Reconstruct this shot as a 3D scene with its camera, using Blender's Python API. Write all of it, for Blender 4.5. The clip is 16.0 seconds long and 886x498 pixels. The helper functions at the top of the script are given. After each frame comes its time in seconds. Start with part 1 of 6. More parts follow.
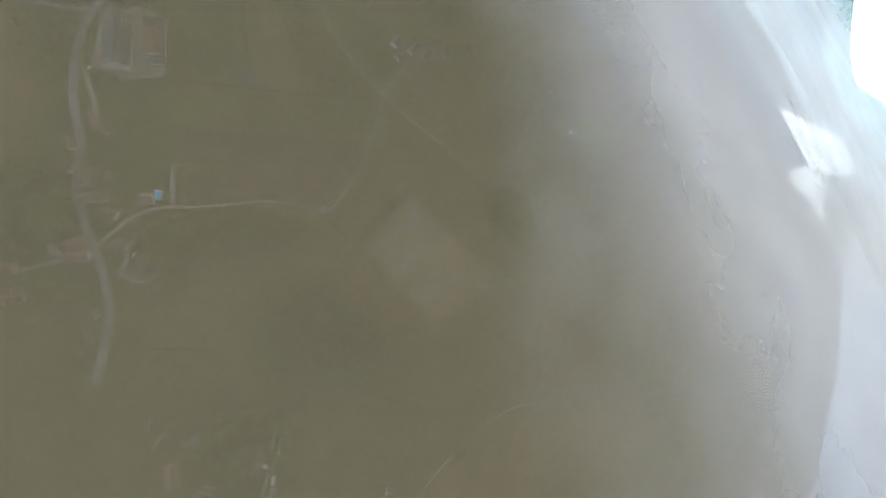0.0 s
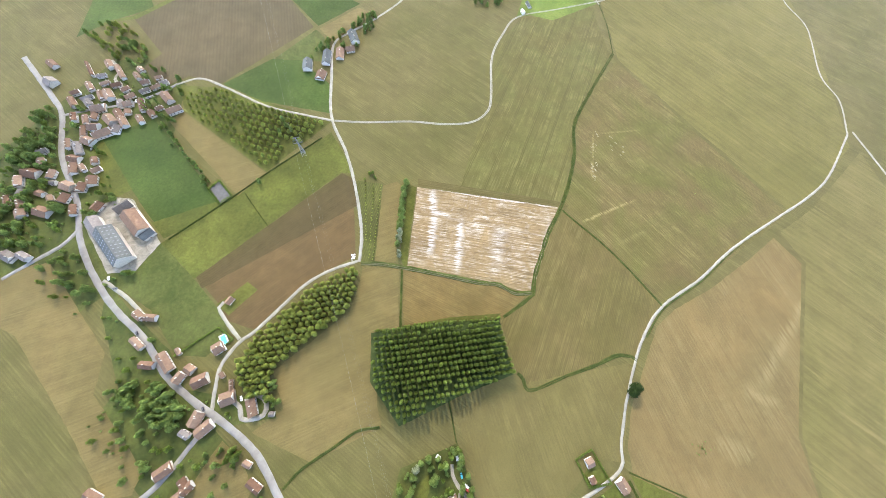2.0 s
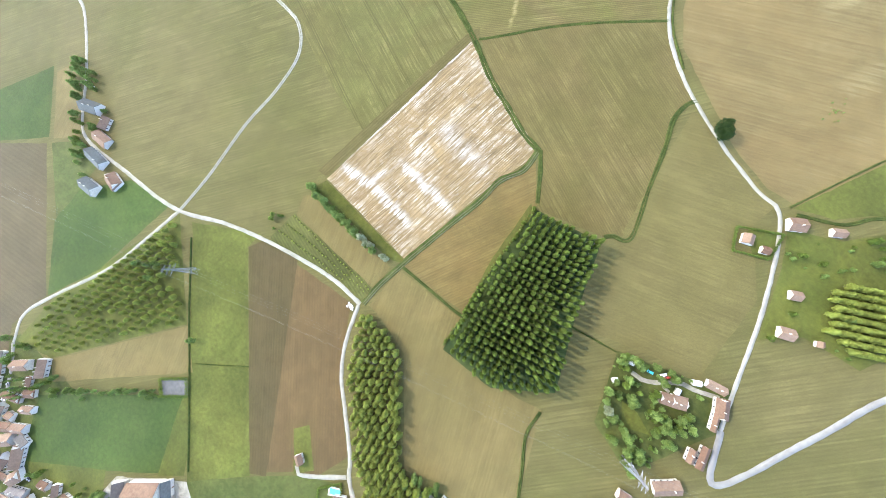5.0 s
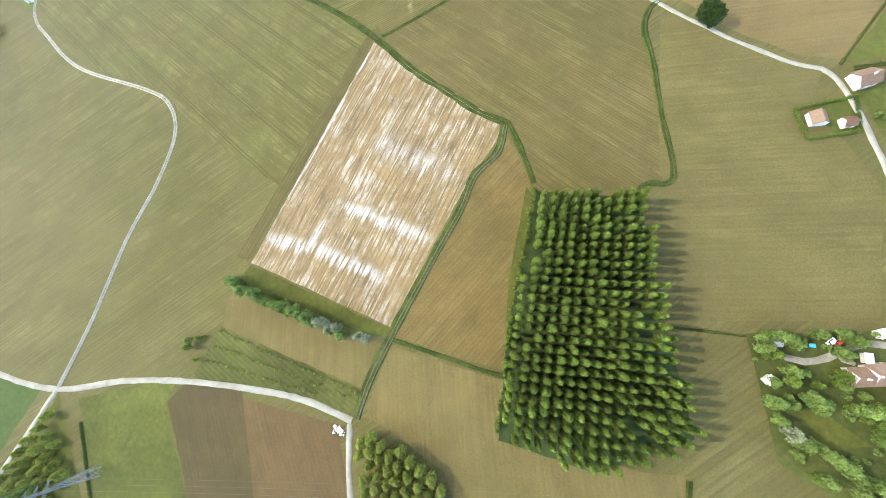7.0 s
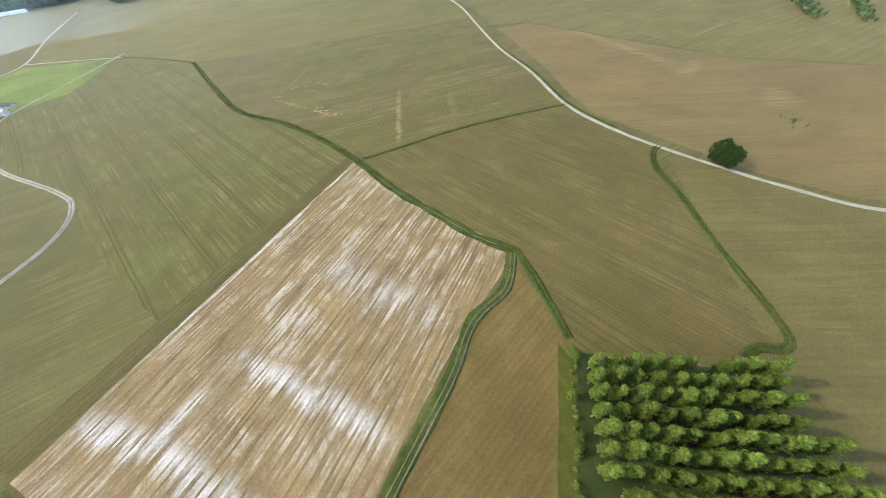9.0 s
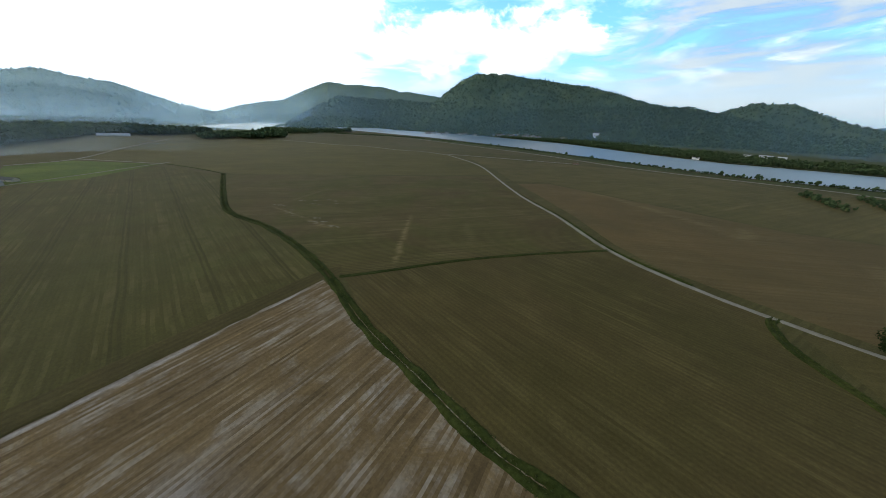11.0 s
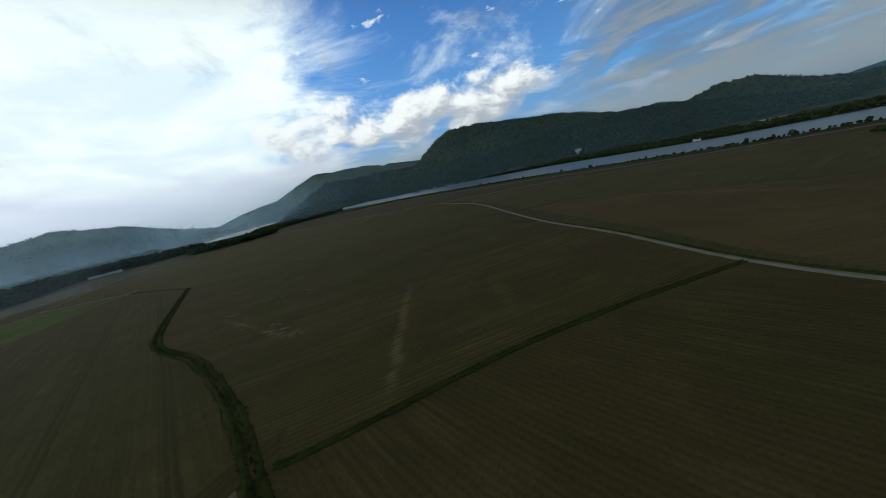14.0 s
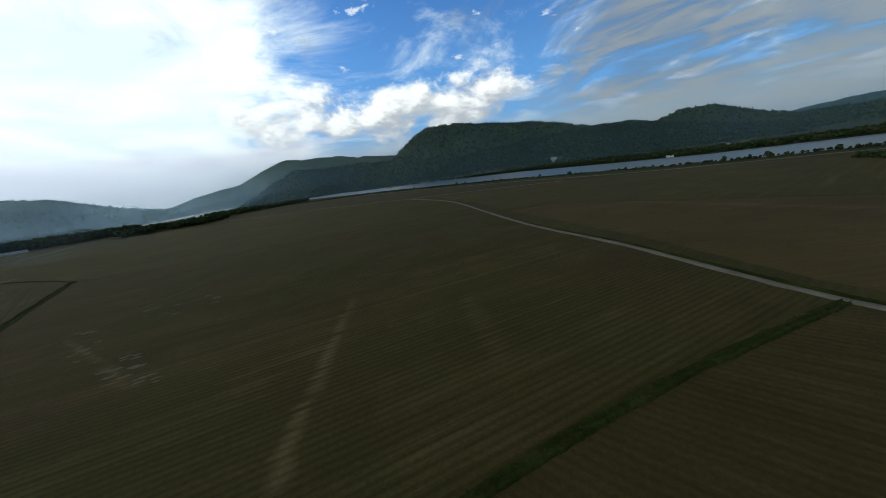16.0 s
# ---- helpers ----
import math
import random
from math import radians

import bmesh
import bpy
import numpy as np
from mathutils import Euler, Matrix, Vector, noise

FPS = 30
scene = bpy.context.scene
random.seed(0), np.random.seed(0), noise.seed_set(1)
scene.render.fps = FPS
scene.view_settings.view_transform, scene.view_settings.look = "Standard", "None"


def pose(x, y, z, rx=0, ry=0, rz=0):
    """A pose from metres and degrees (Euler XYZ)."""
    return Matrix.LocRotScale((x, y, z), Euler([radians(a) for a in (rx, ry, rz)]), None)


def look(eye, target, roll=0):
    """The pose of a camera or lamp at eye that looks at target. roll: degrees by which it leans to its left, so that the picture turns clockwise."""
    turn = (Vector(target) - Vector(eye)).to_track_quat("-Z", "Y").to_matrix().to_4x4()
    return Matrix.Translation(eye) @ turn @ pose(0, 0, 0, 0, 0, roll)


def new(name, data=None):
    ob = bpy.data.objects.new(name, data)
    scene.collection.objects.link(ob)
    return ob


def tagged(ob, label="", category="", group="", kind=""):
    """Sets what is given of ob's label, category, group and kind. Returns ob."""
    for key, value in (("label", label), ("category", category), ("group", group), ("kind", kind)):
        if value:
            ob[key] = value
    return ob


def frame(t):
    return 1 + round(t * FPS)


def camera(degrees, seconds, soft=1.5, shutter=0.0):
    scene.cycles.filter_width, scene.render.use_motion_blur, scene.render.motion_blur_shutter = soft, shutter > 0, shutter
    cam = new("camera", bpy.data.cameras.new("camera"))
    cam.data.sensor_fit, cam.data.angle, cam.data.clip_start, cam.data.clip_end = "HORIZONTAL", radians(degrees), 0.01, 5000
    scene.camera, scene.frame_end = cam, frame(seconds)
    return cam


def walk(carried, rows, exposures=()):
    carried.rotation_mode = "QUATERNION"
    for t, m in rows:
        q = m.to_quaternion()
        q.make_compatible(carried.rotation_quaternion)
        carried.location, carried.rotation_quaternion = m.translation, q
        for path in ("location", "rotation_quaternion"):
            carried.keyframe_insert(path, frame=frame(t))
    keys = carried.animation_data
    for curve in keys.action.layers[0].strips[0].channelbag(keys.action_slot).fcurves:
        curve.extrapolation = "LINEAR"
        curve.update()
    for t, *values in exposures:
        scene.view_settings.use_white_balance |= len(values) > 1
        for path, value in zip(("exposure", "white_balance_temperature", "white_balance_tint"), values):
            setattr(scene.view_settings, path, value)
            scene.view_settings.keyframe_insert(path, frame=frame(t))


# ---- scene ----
cam = camera(113.01, 16.0, soft=0.5)
PATH = [
    (0, pose(200.03, 21.22, 310.28, 16.577, -26.112, 129.835)),
    (0.5, pose(193.40, 23.36, 302.93, 20.272, -19.956, 123.126)),
    (1, pose(190.41, 24.02, 297.00, 21.718, -14.637, 115.355)),
    (1.5, pose(187.27, 24.64, 290.93, 21.861, -9.647, 106.836)),
    (2, pose(184.16, 25.72, 284.18, 21.246, -4.933, 97.570)),
    (2.5, pose(178.63, 27.80, 277.47, 19.729, -0.899, 88.507)),
    (3, pose(171.21, 31.18, 269.18, 16.974, 2.546, 80.256)),
    (3.5, pose(164.24, 32.90, 259.11, 13.306, 4.869, 72.175)),
    (4, pose(157.72, 34.64, 247.04, 9.337, 6.317, 64.199)),
    (4.2, pose(155.07, 35.12, 241.76, 7.786, 6.707, 60.957)),
    (6.3, pose(144.17, 25.84, 172.31, 9.100, 8.249, 31.201)),
    (6.5, pose(142.47, 26.68, 166.02, 9.978, 8.437, 29.274)),
    (7, pose(138.14, 28.97, 151.13, 12.964, 8.617, 25.747)),
    (7.5, pose(133.75, 32.78, 136.47, 17.644, 8.398, 23.950)),
    (8, pose(128.64, 37.64, 122.17, 24.408, 7.439, 23.713)),
    (8.5, pose(122.82, 44.26, 108.68, 32.101, 5.837, 24.691)),
    (9, pose(117.24, 52.27, 96.79, 39.598, 3.895, 26.261)),
    (9.5, pose(112.51, 61.89, 86.22, 46.606, 1.845, 28.334)),
    (10, pose(107.55, 71.19, 76.60, 53.711, -0.561, 30.573)),
    (10.2, pose(105.10, 75.62, 72.62, 56.669, -1.207, 30.833)),
    (12.3, pose(78.88, 119.68, 56.05, 74.007, 1.163, 34.551)),
    (12.5, pose(76.78, 122.82, 55.13, 73.944, 2.773, 34.259)),
    (13, pose(70.92, 130.94, 51.52, 74.236, 7.243, 32.980)),
    (13.5, pose(66.27, 138.73, 48.82, 75.146, 10.789, 31.137)),
    (14, pose(61.99, 146.69, 46.49, 76.359, 12.635, 28.990)),
    (14.5, pose(57.93, 154.59, 45.12, 76.919, 12.643, 27.178)),
    (15, pose(54.04, 163.19, 43.60, 76.565, 11.574, 25.750)),
    (15.5, pose(49.97, 172.43, 41.45, 75.807, 9.958, 24.836)),
    (16, pose(45.38, 182.18, 38.66, 75.408, 7.987, 24.481)),
]
EXPOSURES = [
    (0, 0.6, 7200, 16), (0.5, 0.95, 7200, 19), (1.0, 1.12, 6850, 18), (1.5, 1.17, 6950, 20), (2.0, 1.5, 6800, 20), (2.5, 1.67, 6450, 19), (4.2, 1.77, 6300, 18), (7.0, 1.5, 6850, 14), (8.0, 1.33, 6950, 13), (9.0, 0.95, 7050, 15),
    (10.2, 0.0, 7100, 14), (12.3, -2.62, 6650, 10), (15.0, -2.57, 6650, 10), (16.0, -2.48, 6700, 10),
]
walk(cam, PATH, EXPOSURES)

# ---- world, sun, exposure ----
SUN_AZ, SUN_EL = 112.0, 37.0  # degrees to the left of +y, degrees above the horizon
world = bpy.data.worlds.new("sky")
scene.world = world
world.use_nodes = True
wn, wl = world.node_tree.nodes, world.node_tree.links
wn.clear()
w_out = wn.new("ShaderNodeOutputWorld")
w_bg = wn.new("ShaderNodeBackground")
w_sky = wn.new("ShaderNodeTexSky")
w_sky.sky_type = "NISHITA"
w_sky.sun_disc = False
w_sky.sun_elevation = radians(SUN_EL)
w_sky.sun_rotation = radians(-SUN_AZ)
w_sky.air_density, w_sky.dust_density, w_sky.ozone_density = 1.0, 1.2, 2.5
w_bg.inputs["Strength"].default_value = 0.15


def sky_node(kind, *values, operation="", smooth=False):
    """A node of the sky with its inputs filled in order."""
    n = wn.new(kind)
    if operation:
        n.operation = operation
    if smooth:
        n.interpolation_type = "SMOOTHSTEP"
    for s, v in zip(n.inputs, values):
        if isinstance(v, bpy.types.NodeSocket):
            wl.new(v, s)
        elif v is not None:
            s.default_value = v
    return n


def sky_math(op, *values):
    return sky_node("ShaderNodeMath", *values, operation=op).outputs[0]


def sky_ramp(fac, lo, hi, a=0.0, b=1.0):
    return sky_node("ShaderNodeMapRange", fac, lo, hi, a, b, smooth=True).outputs[0]


def sky_noise(vec, scale, detail, rough, distort):
    n = sky_node("ShaderNodeTexNoise", vec)
    n.inputs["Scale"].default_value, n.inputs["Detail"].default_value = scale, detail
    n.inputs["Roughness"].default_value, n.inputs["Distortion"].default_value = rough, distort
    return n.outputs["Fac"]


def sky_mix(fac, a, b):
    m = wn.new("ShaderNodeMix")
    m.data_type = "RGBA"
    for s, v in ((m.inputs[0], fac), (m.inputs[6], a), (m.inputs[7], b)):
        if isinstance(v, bpy.types.NodeSocket):
            wl.new(v, s)
        else:
            s.default_value = (*v, 1.0) if isinstance(v, tuple) else v
    return m.outputs[2]


way = wn.new("ShaderNodeTexCoord").outputs["Generated"]
wx, wy, wz = sky_node("ShaderNodeSeparateXYZ", way).outputs
up = sky_math("MAXIMUM", wz, 0.0)
east = sky_math("ARCTAN2", sky_math("MULTIPLY", wx, -1.0), wy)  # bearing to the left of +y
climb = sky_math("ARCSINE", wz)


def sky_hump(v, middle, half, power):
    """1 in the middle, 0 at the half width, falling on beyond it."""
    return sky_math("SUBTRACT", 1.0, sky_math("POWER", sky_math("ABSOLUTE", sky_math("DIVIDE", sky_math("SUBTRACT", v, middle), half)), power))


def sky_at(sx, sz, dx=0.0, dz=0.0):
    return sky_node("ShaderNodeCombineXYZ", sky_math("MULTIPLY_ADD", east, sx, dx * sx), sky_math("MULTIPLY_ADD", climb, sz, dz * sz), 0.0).outputs[0]


def sky_scale(c, k):
    return sky_node("ShaderNodeVectorMath", c, k, operation="MULTIPLY").outputs[0]


# the sun's side lies in bright haze, the rest is clear
glow = sky_ramp(sky_math("ABSOLUTE", sky_math("SUBTRACT", east, 1.95)), 1.45, 0.5)
blue = sky_scale(w_sky.outputs[0], (2.0, 4.2, 6.4))
blue = sky_mix(sky_ramp(climb, 0.5, 0.12, 0.0, 0.5), blue, (6.0, 15.5, 29.0))
flatten = sky_math("ADD", up, 0.16)
deck = sky_node("ShaderNodeCombineXYZ", sky_math("DIVIDE", wx, flatten), sky_math("DIVIDE", wy, flatten), 0.0).outputs[0]
high = sky_noise(deck, 1.5, 10, 0.62, 0.5)
veil = sky_ramp(sky_math("ADD", high, sky_math("MULTIPLY", glow, 0.55)), 0.48, 0.8)
colour = sky_mix(veil, blue, sky_mix(sky_ramp(high, 0.4, 0.65), (31.0, 38.0, 42.0), (38.0, 43.5, 44.0)))
# streaked high cloud away from the sun
turned = sky_node("ShaderNodeVectorRotate", deck, None, None, 0.45).outputs[0]
streak = sky_noise(sky_scale(turned, (0.9, 1.7, 1.0)), 1.6, 10, 0.62, 0.6)
away = sky_math("MULTIPLY", sky_ramp(east, 0.32, -0.15), sky_ramp(east, -2.4, -1.2))
alto = sky_ramp(sky_math("MULTIPLY_ADD", away, 0.3, streak), 0.56, 0.92, 0.0, 0.9)
colour = sky_mix(alto, colour, sky_mix(sky_ramp(streak, 0.42, 0.62), (4.8, 6.6, 8.0), (10.5, 12.4, 13.4)))
# small puffs in the clear part
puff = sky_noise(sky_at(1.0, 1.7, 4.0, 2.0), 9.0, 8, 0.6, 0.3)
puff = sky_math("MULTIPLY", sky_ramp(puff, 0.63, 0.72, 0.0, 0.8), sky_ramp(climb, 0.25, 0.33))
colour = sky_mix(puff, colour, (36.0, 40.0, 42.0))
# grey stratus low on the sun's side
low = sky_noise(sky_at(1.0, 4.0), 4.0, 9, 0.6, 0.4)
bank_at = sky_math("MINIMUM", sky_hump(climb, 0.07, 0.085, 2.0), sky_ramp(east, 0.75, 1.0, 0.2, 1.0))
stratus = sky_ramp(sky_math("MULTIPLY_ADD", bank_at, 0.25, low), 0.54, 0.76, 0.0, 0.9)
colour = sky_mix(stratus, colour, sky_mix(sky_ramp(low, 0.4, 0.65), (34.0, 37.0, 43.0), (25.0, 28.0, 35.0)))
# a bank of heaped cloud over the hills, lit from the sun's side, grey below
heaped = sky_noise(sky_at(1.0, 1.7), 6.0, 12, 0.64, 0.25)
sunny = sky_noise(sky_at(1.0, 1.7, 0.02, 0.028), 6.0, 12, 0.64, 0.25)
bank = sky_math("SUBTRACT", sky_hump(climb, 0.2, 0.095, 2.0), sky_math("POWER", sky_math("ABSOLUTE", sky_math("DIVIDE", sky_math("SUBTRACT", east, 0.55), 0.5)), 4.0))
bank = sky_math("MAXIMUM", bank, -1.0)
heap = sky_ramp(sky_math("MULTIPLY_ADD", bank, 0.25, heaped), 0.55, 0.74)
bright = sky_math("ADD", sky_math("MULTIPLY", sky_math("SUBTRACT", heaped, sunny), 3.6), sky_ramp(climb, 0.13, 0.27, 0.15, 0.75))
bright = sky_math("ADD", bright, sky_ramp(east, 0.3, 1.0, 0.0, 0.3))
colour = sky_mix(heap, colour, sky_mix(sky_ramp(bright, 0.1, 0.95), (18.0, 20.5, 23.0), (37.0, 40.0, 41.0)))
# mist at the skyline
mist = sky_ramp(up, 0.19, 0.05, 0.0, 0.88)
colour = sky_mix(mist, colour, sky_mix(glow, (11.0, 14.0, 16.0), (29.0, 34.0, 41.0)))
# darker and less blue towards the zenith
colour = sky_mix(sky_ramp(up, 0.42, 0.66, 0.0, 0.94), colour, (2.5, 2.7, 3.0))
wl.new(colour, w_bg.inputs[0])
wl.new(w_bg.outputs[0], w_out.inputs[0])

sun = new("sun", bpy.data.lights.new("sun", "SUN"))
sun.data.energy, sun.data.angle, sun.data.color = 2.6, radians(1.5), (1.0, 0.95, 0.86)
az, el = radians(SUN_AZ), radians(SUN_EL)
SUN_DIR = Vector((-math.sin(az) * math.cos(el), math.cos(az) * math.cos(el), math.sin(el)))
sun.matrix_world = look(SUN_DIR * 1000, (0, 0, 0))


# ---- materials ----
class Nodes:
    """A short way to write node trees."""

    def __init__(self, name):
        self.mat = bpy.data.materials.new(name)
        self.mat.use_nodes = True
        self.n, self.l = self.mat.node_tree.nodes, self.mat.node_tree.links
        self.n.clear()
        self.out = self.n.new("ShaderNodeOutputMaterial")

    def put(self, socket, value):
        if isinstance(value, bpy.types.NodeSocket):
            self.l.new(value, socket)
        elif isinstance(value, tuple) and len(value) == 3 and socket.type == "RGBA":
            socket.default_value = (*value, 1.0)
        else:
            socket.default_value = value

    def coords(self, kind="Object", turn=0.0, scale=(1, 1, 1)):
        tc, mp = self.n.new("ShaderNodeTexCoord"), self.n.new("ShaderNodeMapping")
        mp.vector_type = "POINT"
        self.l.new(tc.outputs[kind], mp.inputs[0])
        mp.inputs["Rotation"].default_value = (0, 0, radians(turn))
        if scale != (1, 1, 1):
            st = self.n.new("ShaderNodeMapping")
            self.l.new(mp.outputs[0], st.inputs[0])
            st.inputs["Scale"].default_value = scale
            return st.outputs[0]
        return mp.outputs[0]

    def noise(self, vec, scale, detail=4.0, rough=0.55, distort=0.0):
        t = self.n.new("ShaderNodeTexNoise")
        self.l.new(vec, t.inputs["Vector"])
        t.inputs["Scale"].default_value, t.inputs["Detail"].default_value = scale, detail
        t.inputs["Roughness"].default_value, t.inputs["Distortion"].default_value = rough, distort
        return t.outputs["Fac"]

    def wave(self, vec, scale, distort=1.0, detail=2.0, dscale=1.0):
        t = self.n.new("ShaderNodeTexWave")
        self.l.new(vec, t.inputs["Vector"])
        t.inputs["Scale"].default_value, t.inputs["Distortion"].default_value = scale, distort
        t.inputs["Detail"].default_value, t.inputs["Detail Scale"].default_value = detail, dscale
        return t.outputs["Fac"]

    def ramp(self, fac, *stops):
        r = self.n.new("ShaderNodeValToRGB")
        self.l.new(fac, r.inputs[0])
        e = r.color_ramp.elements
        while len(e) < len(stops):
            e.new(0.5)
        for k, (at, col) in zip(e, stops):
            k.position = at
            k.color = (*col, 1.0) if isinstance(col, tuple) else (col, col, col, 1.0)
        return r.outputs[0]

    def mix(self, fac, a, b, blend="MIX"):
        m = self.n.new("ShaderNodeMix")
        m.data_type, m.blend_type = "RGBA", blend
        self.put(m.inputs[0], fac)
        self.put(m.inputs[6], a)
        self.put(m.inputs[7], b)
        return m.outputs[2]

    def math(self, op, a, b=0.0, c=0.0):
        m = self.n.new("ShaderNodeMath")
        m.operation = op
        for s, v in zip(m.inputs, (a, b, c)):
            self.put(s, v)
        return m.outputs[0]

    def xyz(self, vec):
        s = self.n.new("ShaderNodeSeparateXYZ")
        self.l.new(vec, s.inputs[0])
        return s.outputs

    def done(self, color, rough=0.9, bump=None, strength=0.3, dist=0.1, metallic=0.0, spec=0.2):
        b = self.n.new("ShaderNodeBsdfPrincipled")
        self.put(b.inputs["Base Color"], color)
        self.put(b.inputs["Roughness"], rough)
        self.put(b.inputs["Metallic"], metallic)
        self.put(b.inputs["Specular IOR Level"], spec)
        if bump is not None:
            k = self.n.new("ShaderNodeBump")
            k.inputs["Strength"].default_value, k.inputs["Distance"].default_value = strength, dist
            self.l.new(bump, k.inputs["Height"])
            self.l.new(k.outputs[0], b.inputs["Normal"])
        self.l.new(b.outputs[0], self.out.inputs[0])
        return self.mat


SOIL = 0.31  # moist soil and stubble, darker than dry


def tone(c, k):
    return tuple(min(1.0, v * k) for v in c)


def field_material(name, base, other, pale, rows_to=0.0, rows=0.0, row_gap=3.0, streak=0.3, patch=60.0, pale_amount=0.25, grain=0.5, tracks=0.0, marks=(), swathe=5.5, fine_gap=1.1, pat=2.4, row_len=120.0, bite=0.34):
    """Crop or stubble: soil tones in large patches, pale streaks along the drill rows, rows, wheel tracks and fine grain.
    rows_to: the rows' direction, degrees from +x. marks: pale bands (x0, y0, x1, y1, width, strength) with their own ragged shape."""
    g = Nodes(name)
    turn = 90.0 - rows_to
    flat = g.coords()
    along = g.coords(turn=turn)
    base, other, pale = ((c[0] * SOIL * 1.06, c[1] * SOIL, c[2] * SOIL * 0.62) for c in (base, other, pale))
    big = g.noise(flat, 1.0 / patch, 6, 0.62, 0.8)
    col = g.mix(g.ramp(big, (0.38, 0.0), (0.62, 1.0)), base, other)
    mid = g.noise(g.coords(turn=turn, scale=(1.0, 0.7, 1)), 4.5 / patch, 5, 0.65, 0.5)
    col = g.mix(0.4, col, g.ramp(mid, (0.33, 0.72), (0.67, 1.28)), "MULTIPLY")
    ax, ay, _ = g.xyz(along)

    def drill(gap, length, wobble=0.25):
        """One tone for each drill row of its own, changing along the row."""
        bent = g.math("ADD", ax, g.math("MULTIPLY", g.noise(flat, 0.03, 2), gap * wobble * 8))
        row = g.math("FLOOR", g.math("DIVIDE", bent, gap))
        at = g.n.new("ShaderNodeCombineXYZ")
        g.put(at.inputs[0], g.math("MULTIPLY", row, 7.31))
        g.put(at.inputs[1], g.math("DIVIDE", ay, length))
        g.put(at.inputs[2], g.math("MULTIPLY", row, 3.17))
        return g.noise(at.outputs[0], 1.0, 5, 0.65)

    st = drill(swathe, 60.0)
    hair = drill(fine_gap, row_len)
    pal = g.noise(flat, pat / patch, 6, 0.68, 1.5)
    mask = g.math("MULTIPLY", g.ramp(pal, (0.42, 0.0), (0.66, 1.0)), g.math("MULTIPLY", g.ramp(st, (0.35, 0.35), (0.6, 1.0)), g.ramp(hair, (0.47, 0.02), (0.56, 1.0))))
    ragged = g.math("MULTIPLY_ADD", g.math("ADD", st, hair), 5.0, -5.0)
    x, y, _ = g.xyz(flat)
    for x0, y0, x1, y1, wide, much in marks:
        ln = math.hypot(x1 - x0, y1 - y0)
        ux, uy = (x1 - x0) / ln, (y1 - y0) / ln
        a = g.math("ADD", g.math("MULTIPLY", g.math("SUBTRACT", x, x0), ux), g.math("MULTIPLY", g.math("SUBTRACT", y, y0), uy))
        d = g.math("ADD", g.math("MULTIPLY", g.math("SUBTRACT", x, x0), -uy), g.math("MULTIPLY", g.math("SUBTRACT", y, y0), ux))
        d = g.math("ABSOLUTE", g.math("ADD", d, g.math("MULTIPLY", ragged, wide * 0.75)))
        m = g.ramp(g.math("DIVIDE", d, wide * 1.5), (0.15, 1.0), (1.0, 0.0))
        ends = g.math("ABSOLUTE", g.math("SUBTRACT", g.math("DIVIDE", g.math("ADD", a, g.math("MULTIPLY", g.noise(flat, 0.15, 4), wide * 3)), ln), 0.56))
        m = g.math("MULTIPLY", m, g.ramp(ends, (0.36, 1.0), (0.54, 0.0)))
        mask = g.math("MAXIMUM", mask, g.math("MULTIPLY", m, g.math("MULTIPLY", g.ramp(hair, (0.4, 0.1), (0.54, 1.0)), much / max(pale_amount, 0.01))))
    col = g.mix(g.math("MULTIPLY", mask, pale_amount), col, pale)
    col = g.mix(streak * 0.22, col, g.ramp(st, (0.3, 0.65), (0.7, 1.35)), "MULTIPLY")
    col = g.mix(streak * bite, col, g.ramp(hair, (0.34, 0.55), (0.66, 1.45)), "MULTIPLY")
    if rows:
        w = g.wave(along, 0.314 / row_gap, 0.5, 2, 0.12)
        col = g.mix(rows, col, g.ramp(w, (0.15, 0.62), (0.65, 1.15)), "MULTIPLY")
    if tracks:
        wob = g.math("ADD", ax, g.math("MULTIPLY", g.noise(flat, 0.02, 2), 3.0))
        for off in (0.0, 1.9):
            f = g.math("FRACT", g.math("DIVIDE", g.math("ADD", wob, off), tracks))
            f = g.math("ABSOLUTE", g.math("SUBTRACT", f, 0.5))
            col = g.mix(g.math("MULTIPLY", g.ramp(f, (0.35 / tracks, 1.0), (0.6 / tracks, 0.0)), 0.5), col, tone(base, 0.55))
    fine = g.noise(flat, 1.3, 7, 0.78)
    col = g.mix(grain, col, g.ramp(fine, (0.3, 0.45), (0.7, 1.5)), "MULTIPLY")
    return g.done(col, 0.95, g.math("ADD", fine, g.math("MULTIPLY", hair, 0.8)), 0.55, 0.25, spec=0.1)


